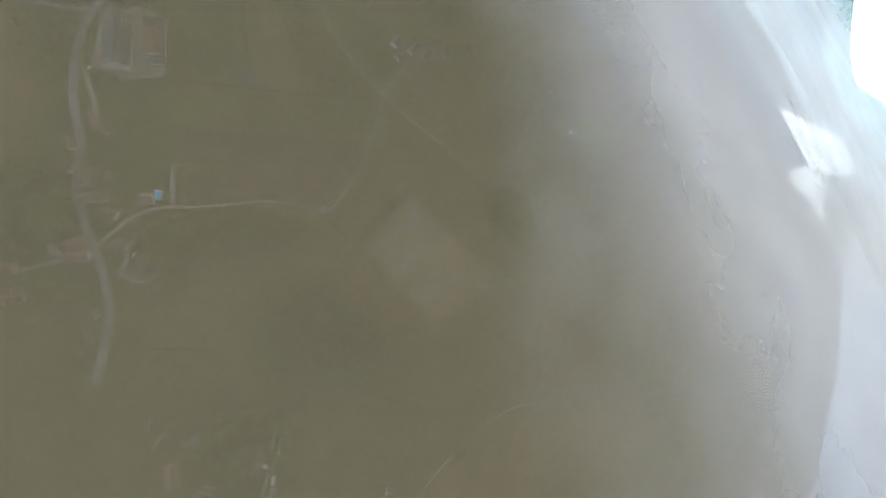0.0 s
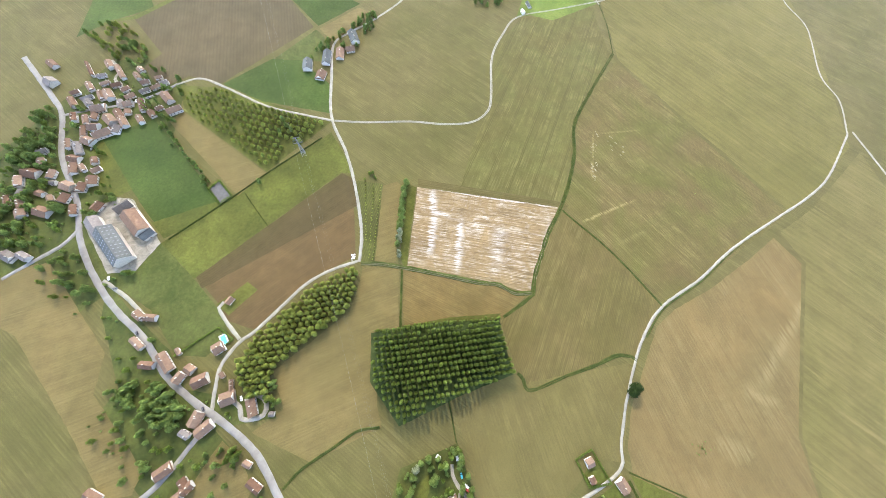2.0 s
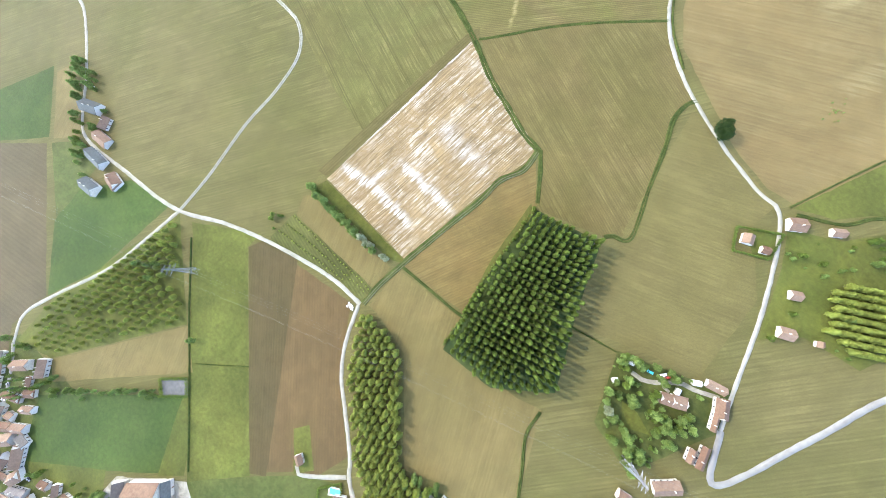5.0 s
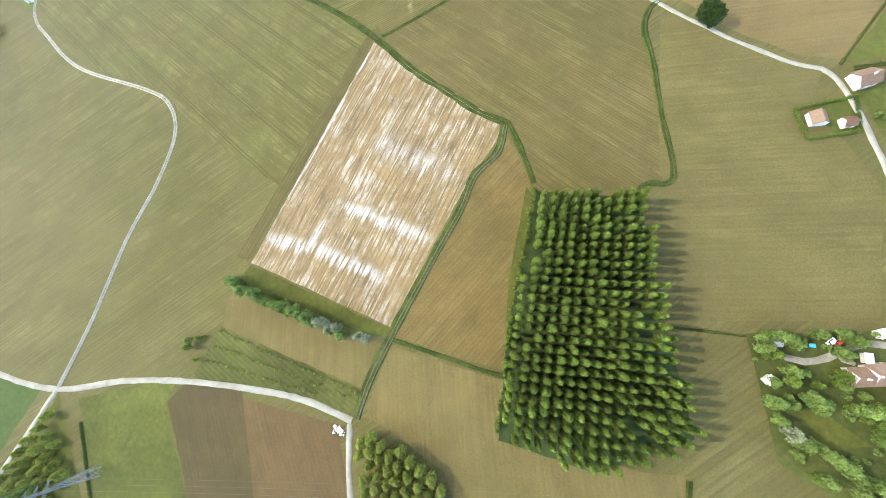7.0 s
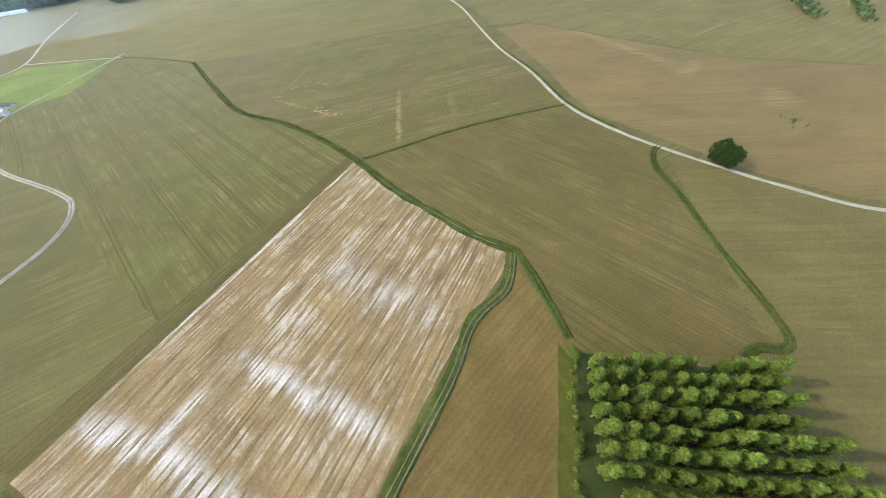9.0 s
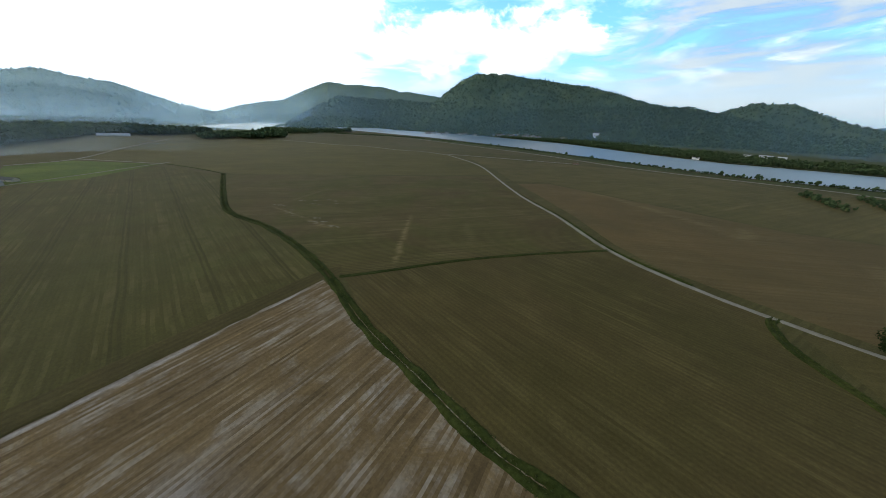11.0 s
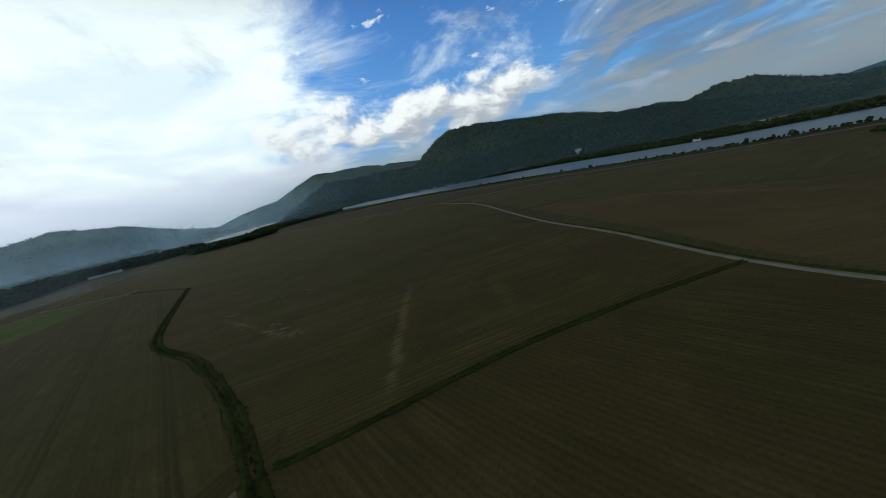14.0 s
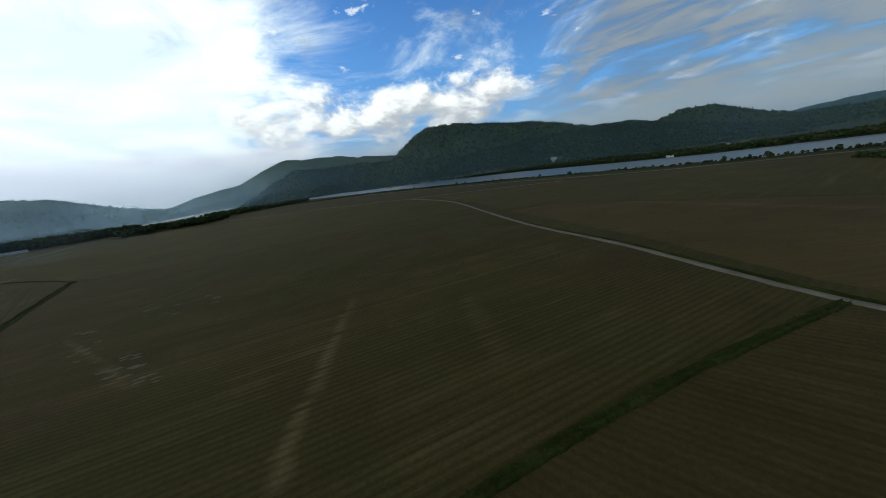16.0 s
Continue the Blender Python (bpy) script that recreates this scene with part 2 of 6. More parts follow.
def grass_material(name, a, b, patch=25.0, mown=0.0, turn=0.0, gap=6.0):
    g = Nodes(name)
    flat = g.coords()
    col = g.mix(g.ramp(g.noise(flat, 1 / patch, 6, 0.65, 0.8), (0.35, 0.0), (0.65, 1.0)), a, b)
    wide = g.noise(flat, 0.35 / patch, 4, 0.6, 1.0)
    col = g.mix(0.7, col, g.ramp(wide, (0.35, 0.68), (0.65, 1.3)), "MULTIPLY")
    spots = g.noise(flat, 0.35, 4, 0.7)
    col = g.mix(0.5, col, g.ramp(spots, (0.3, 0.55), (0.7, 1.35)), "MULTIPLY")
    if mown:
        col = g.mix(mown, col, g.ramp(g.wave(g.coords(turn=turn), 0.628 / gap, 0.8, 2, 0.2), (0.2, 0.7), (0.8, 1.25)), "MULTIPLY")
    fine = g.noise(flat, 3.0, 5, 0.75)
    col = g.mix(0.4, col, g.ramp(fine, (0.3, 0.5), (0.7, 1.4)), "MULTIPLY")
    return g.done(col, 0.95, fine, 0.6, 0.25, spec=0.1)


TAN, OLIVE, BROWN, STRAW = (0.235, 0.195, 0.105), (0.175, 0.175, 0.075), (0.205, 0.155, 0.1), (0.42, 0.36, 0.24)
M_GROUND = field_material("stubble", (0.205, 0.185, 0.1), (0.17, 0.165, 0.075), STRAW, 60, 0.12, 2.4, 0.3, 110, 0.28)

M_LANE = Nodes("gravel")
_v = M_LANE.coords()
_f = M_LANE.noise(_v, 2.5, 6, 0.7)
M_LANE = M_LANE.done(M_LANE.mix(M_LANE.ramp(M_LANE.noise(_v, 0.15, 5, 0.6), (0.3, 0.0), (0.7, 1.0)), (0.13, 0.12, 0.09), (0.195, 0.183, 0.15)), 0.95, _f, 0.4, 0.05)
M_ROAD = Nodes("worn_tarmac")
_v = M_ROAD.coords()
_f = M_ROAD.noise(_v, 3.0, 6, 0.7)
M_ROAD = M_ROAD.done(M_ROAD.mix(M_ROAD.ramp(M_ROAD.noise(_v, 0.12, 5, 0.65), (0.3, 0.0), (0.7, 1.0)), (0.105, 0.098, 0.086), (0.155, 0.146, 0.13)), 0.9, _f, 0.3, 0.03)


# ---- builders ----
def mesh_object(name, verts, faces, mat=None, parent=None, smooth=False):
    me = bpy.data.meshes.new(name)
    me.from_pydata([tuple(v) for v in verts], [], faces)
    me.update()
    if smooth:
        me.polygons.foreach_set("use_smooth", [True] * len(me.polygons))
    if mat:
        me.materials.append(mat)
    ob = new(name, me)
    ob.parent = parent
    return ob


def part(name, bm, material, parent, label=""):
    me = bpy.data.meshes.new(name)
    bm.to_mesh(me)
    bm.free()
    me.materials.append(material)
    ob = new(name, me)
    ob.parent = parent
    return tagged(ob, label)


def resample(pts, step, closed=False):
    out, n = [], len(pts)
    for i in range(n if closed else n - 1):
        a, b = Vector(pts[i]), Vector(pts[(i + 1) % n])
        k = max(1, int((b - a).length / step))
        out += [a.lerp(b, j / k) for j in range(k)]
    return out if closed else out + [Vector(pts[-1])]


def smooth_line(pts, step=4.0):
    """A rounded way through the points."""
    p = [Vector(q) for q in pts]
    p = [p[0] * 2 - p[1]] + p + [p[-1] * 2 - p[-2]]
    out = []
    for i in range(1, len(p) - 2):
        a, b, c, d = p[i - 1:i + 3]
        k = max(1, int((c - b).length / step))
        for j in range(k):
            t = j / k
            out.append(0.5 * ((2 * b) + (c - a) * t + (2 * a - 5 * b + 4 * c - d) * t * t + (3 * b - a - 3 * c + d) * t ** 3))
    return out + [p[-2]]


LEVEL = [0.03]


def rise(x, y):
    """The gentle swell of the fields towards the river."""
    return 5.5 * math.exp(-(((x + 230) / 270) ** 2 + ((y - 610) / 190) ** 2))


GRID = [-4950, -3500, -2400, -1700, -1300] + [10 * i for i in range(-100, 101)] + [1300, 1700, 2400, 3500, 4950]


def field(name, pts, mat, label, category="field", jitter=0.35):
    """A sheet of crop or grass with slightly uneven edges, lying on the ground."""
    LEVEL[0] += 0.0025
    bm = bmesh.new()
    bm.faces.new([bm.verts.new((v.x + random.uniform(-jitter, jitter), v.y + random.uniform(-jitter, jitter), 0)) for v in resample(pts, 5.0, True)])
    if max(rise(*p) for p in pts) > 0.05:
        for k in (0, 1):
            cs = [v.co[k] for v in bm.verts]
            for c in GRID:
                if min(cs) < c < max(cs):
                    bmesh.ops.bisect_plane(bm, geom=bm.verts[:] + bm.edges[:] + bm.faces[:], plane_co=(c, c, 0), plane_no=(1 - k, k, 0))
    for v in bm.verts:
        v.co.z = rise(v.co.x, v.co.y) + LEVEL[0]
    bmesh.ops.recalc_face_normals(bm, faces=bm.faces)
    me = bpy.data.meshes.new(name)
    bm.to_mesh(me)
    bm.free()
    if me.polygons[0].normal.z < 0:
        me.flip_normals()
    me.materials.append(mat)
    return tagged(new(name, me), label, category, kind="structure")


def ribbon(name, pts, width, mat, label, category, z=0.22, wander=0.25, kind="structure"):
    """A lane or road along a line, with edges that wander a little and a low crown."""
    line = smooth_line(pts)
    verts, faces = [], []
    for i, p in enumerate(line):
        d = (line[min(i + 1, len(line) - 1)] - line[max(i - 1, 0)]).normalized()
        n = Vector((-d.y, d.x))
        l, r = width / 2 + random.uniform(-wander, wander), width / 2 + random.uniform(-wander, wander)
        for q, h in ((p + n * (l + 0.3), 0.0), (p + n * l, 0.9), (p, 1.2), (p - n * r, 0.9), (p - n * (r + 0.3), 0.0)):
            verts.append((q.x, q.y, z * h + rise(q.x, q.y)))
        if i:
            k = 5 * i
            faces += [(k - 5 + j, k - 4 + j, k + 1 + j, k + j) for j in range(4)]
    ob = mesh_object(name, verts, faces, mat, smooth=True)
    return tagged(ob, label, category, kind=kind)


# ---- ground, fields, lanes ----
n = len(GRID)
tagged(mesh_object("ground", [(x, y, rise(x, y)) for y in GRID for x in GRID], [(r * n + c, r * n + c + 1, r * n + n + c + 1, r * n + n + c) for r in range(n - 1) for c in range(n - 1)], M_GROUND), "tan and olive harvested farmland with faint drill rows", "ground", kind="structure")

M_BRIGHT = field_material("pale_stubble", (0.42, 0.315, 0.235), (0.35, 0.26, 0.185), (0.86, 0.86, 1.3), 90, 0.12, 1.5, 0.8, 45, 0.6, pat=2.0, row_len=30.0, bite=0.85, fine_gap=0.8, marks=(
    (2, 14, 34, 22, 3.6, 0.85), (30, 22, 84, 23, 3.6, 0.8), (29, 18, 32, 42, 2.4, 0.8), (33, 51, 97, 53, 3.6, 0.8), (40, 95, 90, 91, 7.0, 0.5),
    (1, 2, -1, 158, 1.5, 0.7), (14, 151, 96, 132, 2.5, 0.4), (34, 20, 38, 150, 1.2, 0.35)))
M_TRI = field_material("brown_stubble", (0.26, 0.19, 0.1), (0.215, 0.165, 0.085), STRAW, 72, 0.16, 1.9, 0.35, 50, 0.2)
M_TAN = field_material("tan_stubble", (0.275, 0.22, 0.125), (0.24, 0.2, 0.11), STRAW, -60, 0.08, 2.2, 0.28, 60, 0.22)
M_OLIVE = field_material("sprouting_crop", (0.182, 0.184, 0.08), (0.178, 0.165, 0.074), STRAW, -15, 0.12, 1.3, 0.32, 70, 0.46, tracks=26)
M_DD = field_material("olive_stubble", (0.21, 0.17, 0.092), (0.178, 0.155, 0.074), STRAW, -17, 0.26, 1.6, 0.36, 70, 0.3)
M_NN = field_material("drilled_soil", (0.22, 0.175, 0.1), (0.18, 0.178, 0.072), (0.5, 0.43, 0.3), 48, 0.45, 1.6, 0.4, 90, 0.3, marks=(
    (-30, 257, 12, 188, 1.6, 0.65), (-122, 212, -141, 272, 1.2, 0.35), (-75, 204, -48, 203, 1.6, 0.6), (-125, 209, -75, 205, 1.2, 0.4), (8, 266, 34, 226, 3.0, 0.25)))
M_FAR = field_material("far_stubble", (0.238, 0.218, 0.1), (0.206, 0.194, 0.084), STRAW, 48, 0.15, 9, 0.35, 160, 0.35)
M_RED = field_material("reddish_soil", (0.292, 0.217, 0.13), (0.26, 0.203, 0.124), (0.45, 0.4, 0.29), 25, 0.1, 3, 0.18, 120, 0.3, marks=((29.3, 465.6, 163.7, 356.5, 5, 0.5), (214.6, 308.8, 224.9, 341.9, 7, 0.5), (166.8, 344.5, 178.2, 379.0, 5, 0.5), (61.5, 246.5, 161.0, 197.9, 8, 0.25)))
M_RGREEN = field_material("green_tinged_stubble", (0.25, 0.222, 0.118), (0.218, 0.202, 0.1), STRAW, 55, 0.12, 8, 0.35, 120, 0.35, marks=((177, 326, 190, 358, 2.0, 0.5), (171, 427, 206, 495, 2.5, 0.4)))
M_PLOUGH = field_material("ploughed_soil", (0.215, 0.145, 0.09), (0.18, 0.125, 0.08), TAN, -40, 0.12, 2.2, 0.35, 40, 0.15)
M_PLOUGH2 = field_material("dark_ploughed_soil", (0.145, 0.11, 0.068), (0.125, 0.1, 0.062), TAN, -40, 0.12, 2.2, 0.3, 40, 0.08)
M_GREY = field_material("grey_brown_soil", (0.18, 0.145, 0.11), (0.155, 0.13, 0.1), TAN, 20, 0.15, 4, 0.25, 90, 0.12)
M_EMERALD = grass_material("green_crop", (0.025, 0.042, 0.007), (0.035, 0.053, 0.01), 60)
M_BRIGHTGRASS = grass_material("bright_grass", (0.04, 0.047, 0.008), (0.063, 0.066, 0.012), 30)
M_TURF = grass_material("turf", (0.032, 0.042, 0.009), (0.052, 0.058, 0.014), 22)
M_LUSH = grass_material("lush_crop", (0.055, 0.082, 0.012), (0.08, 0.105, 0.018), 40)
M_MEADOW = grass_material("olive_meadow", (0.042, 0.046, 0.01), (0.056, 0.056, 0.015), 18, 0.4, 97, 4.5)
M_EASTROWS = field_material("even_stubble", (0.225, 0.195, 0.105), (0.205, 0.182, 0.092), STRAW, 25, 0.08, 2.6, 0.28, 110, 0.22)
# grass colour darkened to deepen the shade between the poplars
M_SHADE_PAINT = grass_material("painted_shade_grass", (0.022, 0.034, 0.009), (0.036, 0.05, 0.013), 12)
M_HEAD = field_material("headland_soil", (0.19, 0.16, 0.085), (0.16, 0.145, 0.07), STRAW, 90, 0.25, 2.2, 0.4, 40, 0.2)
M_YARD = Nodes("pale_yard")
_v = M_YARD.coords()
M_YARD = M_YARD.done(M_YARD.mix(M_YARD.ramp(M_YARD.noise(_v, 0.12, 6, 0.7, 1.0), (0.35, 0.0), (0.65, 1.0)), (0.1, 0.09, 0.065), (0.21, 0.192, 0.155)), 0.95, M_YARD.noise(_v, 2.0, 5), 0.4, 0.1)

field("field_27", [(-275.1, 256.2), (-167.8, 348.1), (-49.7, 452.1), (-79.4, 492.3), (-171.7, 576.0), (-413.5, 610.6), (-726.8, 594.8), (-721.9, 401.5), (-720.7, 344.5), (-615.7, 245.2), (-519.3, 186.2), (-413.0, 238.8)], M_FAR, "broad olive field sloping to the river wood")
field("field_28", [(1.6, 167.3), (13.0, 181.6), (33.3, 208.8), (57.9, 235.8), (94.7, 271.7), (69.5, 310.3), (29.3, 358.3), (-21.1, 420.8), (-45.9, 446.9), (-163.7, 343.7), (-270.7, 252.5), (-199.0, 211.1), (-135.4, 186.1), (-85.9, 184.4), (-43.5, 176.8), (-6.6, 166.5)], M_NN, "drilled brown-green field with pale streaks and chalky spots")
field("field_29", [(-7.2, 420.2), (21.5, 445.4), (116.9, 412.2), (199.7, 383.4), (430.0, 400.0), (420.0, 332.0), (280.0, 332.0), (250.0, 222.0), (228.0, 218.0), (196.0, 225.0), (157.8, 242.0), (118.8, 259.9), (98.4, 281.6), (70.5, 325.1), (28.5, 378.8)], M_RED, "reddish brown bare field beside the lane")
field("field_30", [(-15.9, 430.8), (-59.9, 487.0), (-165.2, 588.7), (-80.9, 608.8), (22.3, 644.9), (87.7, 664.0), (227.6, 645.9), (269.2, 613.0), (330.0, 600.0), (480.0, 600.0), (450.0, 405.0), (200.3, 386.7), (116.6, 416.6), (19.9, 451.0)], M_RGREEN, "green-tinged stubble field before the river")
field("field_31", [(3, 166), (34, 207), (58, 234), (96, 268), (119, 252), (152, 234), (150, 214), (163, 194), (177, 165), (192, 133), (181, 119), (135, 100), (118, 119), (104, 133), (84, 135), (62, 141), (33, 149)], M_DD, "olive brown drilled field between ditches")
field("field_32", [(107.8, -39.1), (100.9, -7.4), (161.2, 6.1), (169.4, -14.3), (221.8, -1.1), (236.7, 5.9), (267.5, -43.7), (253.0, -95.7), (233.8, -76.7), (207.3, -94.5), (148.0, -43.3)], M_TAN, "tan stubble field between the plantations")
field("field_33", [(-1059.4, 930.6), (-952.6, 1118.5), (-579.2, 1101.0), (-207.4, 951.5), (78.7, 786.3), (235.8, 701.4), (388.3, 703.4), (364.2, 638.2), (315.7, 663.1), (232.3, 678.0), (84.2, 711.9), (-169.6, 849.2), (-672.7, 1059.2)], M_TURF, "rough green river bank")
field("field_34", [(40.6, -431.4), (-34.9, -414.0), (-105.0, -395.4), (-123.3, -363.9), (-89.2, -300.1), (8.3, -274.6), (34.0, -326.8), (139.1, -239.2), (185.9, -273.2), (153.1, -327.0), (166.9, -347.3)], M_TURF, "green gardens and lanes of the village")
field("field_35", [(153.6, -262.1), (178.7, -224.2), (201.7, -184.1), (229.2, -157.5), (229.9, -129.6), (224.9, -89.6), (240.4, -79.6), (253.7, -124.3), (276.2, -89.2), (295.6, -98.7), (301.6, -157.6), (264.8, -218.9), (235.7, -208.7), (182.6, -251.1)], M_TURF, "green gardens of the hamlet")
field("field_36", [(254.1, 205.9), (280.3, 222.5), (302.7, 257.0), (324.9, 227.8), (345.7, 196.2), (337.8, 167.5), (305.5, 159.8), (289.9, 139.4), (268.7, 184.1)], M_BRIGHTGRASS, "green gardens round the farmhouses")
field("field_37", [(241.0, 70.4), (277.5, 89.4), (301.4, 105.0), (314.2, 81.6), (297.5, 20.7), (263.5, 26.7)], M_TURF, "shady overgrown garden ground")
field("field_38", [(232.2, 185.2), (254.7, 200.9), (259.7, 182.2), (241.2, 171.1)], M_BRIGHTGRASS, "hedged green garden")
field("field_1", [(1.4, -2.7), (-2.0, 159.6), (93.8, 133.8), (102.2, 129.0), (103.4, 119.8), (98.7, 95.5), (94.6, 2.4)], M_BRIGHT, "pale straw stubble field with white streaks")
field("field_2", [(2.3, -4.1), (95.2, 1.4), (96.5, -1.1), (85.9, -7.2), (3.1, -14.7), (-0.1, -13.3)], M_BRIGHTGRASS, "narrow green grass strip beside the stubble")
field("field_3", [(105.8, 126.4), (132.4, 101.6), (142.3, 52.7), (157.0, 9.3), (99.8, -1.0), (101.5, 89.3), (106.9, 111.7)], M_TRI, "brown stubble field wedged between two tracks")
field("field_4", [(99.1, -6.0), (156.8, 5.0), (164.0, -16.9), (154.5, -30.0), (126.2, -38.9), (103.2, -41.1)], M_TAN, "tan stubble field beside the poplars")
field("field_5", [(-1.5, -26.9), (5.4, -17.9), (92.7, -10.1), (94.7, -19.8), (94.6, -31.8), (6.8, -41.2)], M_TAN, "narrow tan stubble strip")
field("field_6", [(5.9, -69.2), (4.8, -41.4), (95.6, -30.7), (96.9, -43.7), (76.4, -45.9), (52.4, -55.5), (9.3, -70.7)], M_MEADOW, "rough green meadow with rows of low shrubs")
field("field_7", [(3.9, -75.5), (93.0, -50.6), (116.0, -78.8), (140.0, -100.0), (175.6, -121.8), (171.2, -147.6), (161.8, -155.3), (140.8, -184.7)], M_PLOUGH, "reddish brown ploughed field")
field("field_8", [(-0.8, -88.2), (3.9, -75.5), (34.3, -60.4), (147.0, -180.2), (136.6, -190.5)], M_PLOUGH2, "dark brown ploughed strip")
field("field_9", [(-54.4, -115.2), (-2.1, -74.2), (-1.2, -89.4), (139.0, -190.8), (110.2, -235.2), (41.6, -186.1), (-43.1, -122.0)], M_BRIGHTGRASS, "bright green meadow along the lane")
field("field_10", [(110.2, -235.2), (139.0, -190.8), (167.5, -152.1), (184.9, -139.8), (203.3, -153.1), (204.8, -178.2), (172.0, -214.5), (157.1, -249.5), (138.6, -264.1)], M_TURF, "green pasture behind the barns")
field("field_11", [(-31.6, -310.2), (61.8, -194.2), (93.4, -247.7), (6.4, -352.7)], M_EMERALD, "deep green young crop by the village")
field("field_12", [(54.5, -199.1), (63.1, -190.3), (105.2, -234.8), (90.7, -253.0)], M_BRIGHTGRASS, "green grass strip")
field("field_13", [(5.4, -346.7), (58.9, -288.3), (71.5, -300.0), (64.3, -322.7), (27.9, -349.3)], M_BRIGHTGRASS, "green garden meadow behind the houses")
field("field_14", [(-87.0, -306.3), (-93.6, -257.4), (-69.0, -120.3), (13.1, -167.8), (-49.9, -284.8)], M_BRIGHTGRASS, "grass floor of the young plantation")
field("field_15", [(-48.6, -284.8), (14.8, -168.1), (47.7, -185.1), (-32.5, -294.6)], M_TAN, "tan stubble strip beside the young plantation")
field("field_16", [(-317.2, -272.5), (-229.1, -187.4), (-100.5, -262.3), (-103.3, -302.8), (-75.4, -325.7), (-106.1, -358.6), (-131.6, -349.2), (-186.4, -413.2), (-291.2, -344.6)], M_GREY, "large grey-brown bare field")
field("field_17", [(-167.2, -191.9), (-130.0, -139.0), (-82.4, -123.3), (-83.1, -206.5), (-99.8, -260.4), (-154.5, -220.3)], M_EMERALD, "deep green crop field")
field("field_18", [(-225.3, -182.7), (-203.0, -156.9), (-168.2, -154.2), (-158.2, -199.6), (-157.1, -216.7)], M_TURF, "small green paddock")
field("field_19", [(-320.5, -280.0), (-348.1, -252.0), (-296.5, -138.3), (-233.0, -182.0)], M_EMERALD, "green crop field")
field("field_20", [(-228.1, -178.9), (-287.2, -139.4), (-280.8, -114.4), (-230.8, -139.3), (-207.2, -156.4)], M_TAN, "pale stubble strip")
field("field_21", [(-378.0, 225.0), (-279.3, 243.8), (-193.5, 204.1), (-129.9, 180.7), (-79.7, 178.7), (-38.4, 171.6), (-2.0, 158.7), (-1.0, 45.0), (-60.0, 52.0), (-108.0, 62.0), (-129.0, 71.0), (-157.0, 73.5), (-232.0, 69.5), (-284.0, 83.0), (-331.0, 104.0), (-370.0, 166.0), (-400.0, 228.0)], M_OLIVE, "olive green sprouting field with wheel tracks")
field("field_22", [(-481.7, 121.7), (-503.3, 174.7), (-405.4, 231.0), (-340.7, 155.7), (-343.2, 119.0), (-330.4, 97.6)], M_LUSH, "bright green crop field")
field("field_23", [(247.2, 218.9), (276.6, 326.3), (363.9, 265.0), (353.0, 263.3), (313.5, 267.1), (281.9, 248.2), (267.9, 229.8)], M_BRIGHTGRASS, "bright green pasture")
field("field_24", [(145.7, -328.2), (209.1, -238.3), (227.4, -235.0), (189.2, -374.0), (170.8, -359.3)], M_TAN, "tan bare field west of the road")
field("field_25", [(164.1, -347.5), (143.1, -319.6), (210.4, -233.2), (241.3, -225.1), (285.7, -164.1), (300.7, -165.1), (305.6, -183.6), (265.3, -231.9), (206.5, -309.8)], M_TAN, "long tan bare field")
field("field_26", [(313.4, -132.8), (286.4, -125.0), (260.4, -115.9), (270.8, -95.6), (289.9, -81.5), (314.4, -93.1), (321.6, -122.7)], M_TAN, "tan bare field beside the road")
field("field_39", [(165, -14), (153, 30), (136, 95), (129, 100), (139, 52), (156, 5), (161, -16)], M_BRIGHTGRASS, "grass verge along the poplars")
field("field_45", [(-134.9, -455.5), (-247.8, -486.8), (-271.0, -443.4), (-211.0, -397.0), (-174.9, -432.9)], M_EMERALD, "green crop beside the wood")
field("field_46", [(-392.8, -525.9), (-365.0, -400.9), (-295.7, -380.7), (-302.6, -451.0), (-307.5, -502.3)], M_GREY, "grey-brown bare field beyond the lane")
field("field_47", [(-363.0, -396.9), (-356.6, -370.5), (-305.5, -351.3), (-296.9, -375.7)], M_BRIGHTGRASS, "light green grass strip")
field("field_48", [(-294.4, -375.3), (-267.1, -377.0), (-238.2, -386.3), (-188.5, -414.2), (-172.2, -438.5), (-154.2, -443.1), (-170.8, -431.9), (-185.0, -407.1), (-240.4, -376.9), (-274.1, -368.2)], M_BRIGHTGRASS, "grassy bank beside the bare field")
field("field_49", [(191.9, 125.4), (185.8, 133.0), (157.4, 226.9), (164.2, 228.7), (239.0, 213.0), (238.8, 186.0), (255.9, 175.7), (273.2, 157.8), (284.3, 96.5), (269.9, 90.1), (218.5, 65.6), (204.3, 93.0)], M_EASTROWS, "tan stubble field east of the poplars")
field("field_40", [(-9, -4), (-0.6, -2), (-0.8, 80), (-1.8, 160), (2, 166), (-6, 172), (-10, 160), (-9.5, 80)], M_HEAD, "dark headland strip along the pale stubble")
field("field_41", [(135, 99), (182, 115), (205, 70), (235, 20), (205, -11), (164, -19), (148, 30)], M_SHADE_PAINT, "grass floor under the poplars with shade in its colour")
field("field_42", [(158.6, -161.4), (134.9, -142.8), (140.2, -131.4), (167.1, -147.9)], M_BRIGHTGRASS, "green lawn beside the cabin")
field("field_43", [(400, 1230), (640, 1180), (900, 1210), (1000, 1330), (700, 1420), (430, 1380)], M_TAN, "pale field beside the halls beyond the river")
field("field_44", [(265, 50), (276, 52), (290, 48), (276, 38)], M_BRIGHTGRASS, "mown grass in the garden")
field("yard", [(88.9, -310.7), (70.9, -301.3), (68.8, -282.8), (109.7, -235.2), (139.9, -243.9), (146.1, -266.1), (104.4, -310.0)], M_YARD, "pale dusty farmyard", "yard")

LANES = []


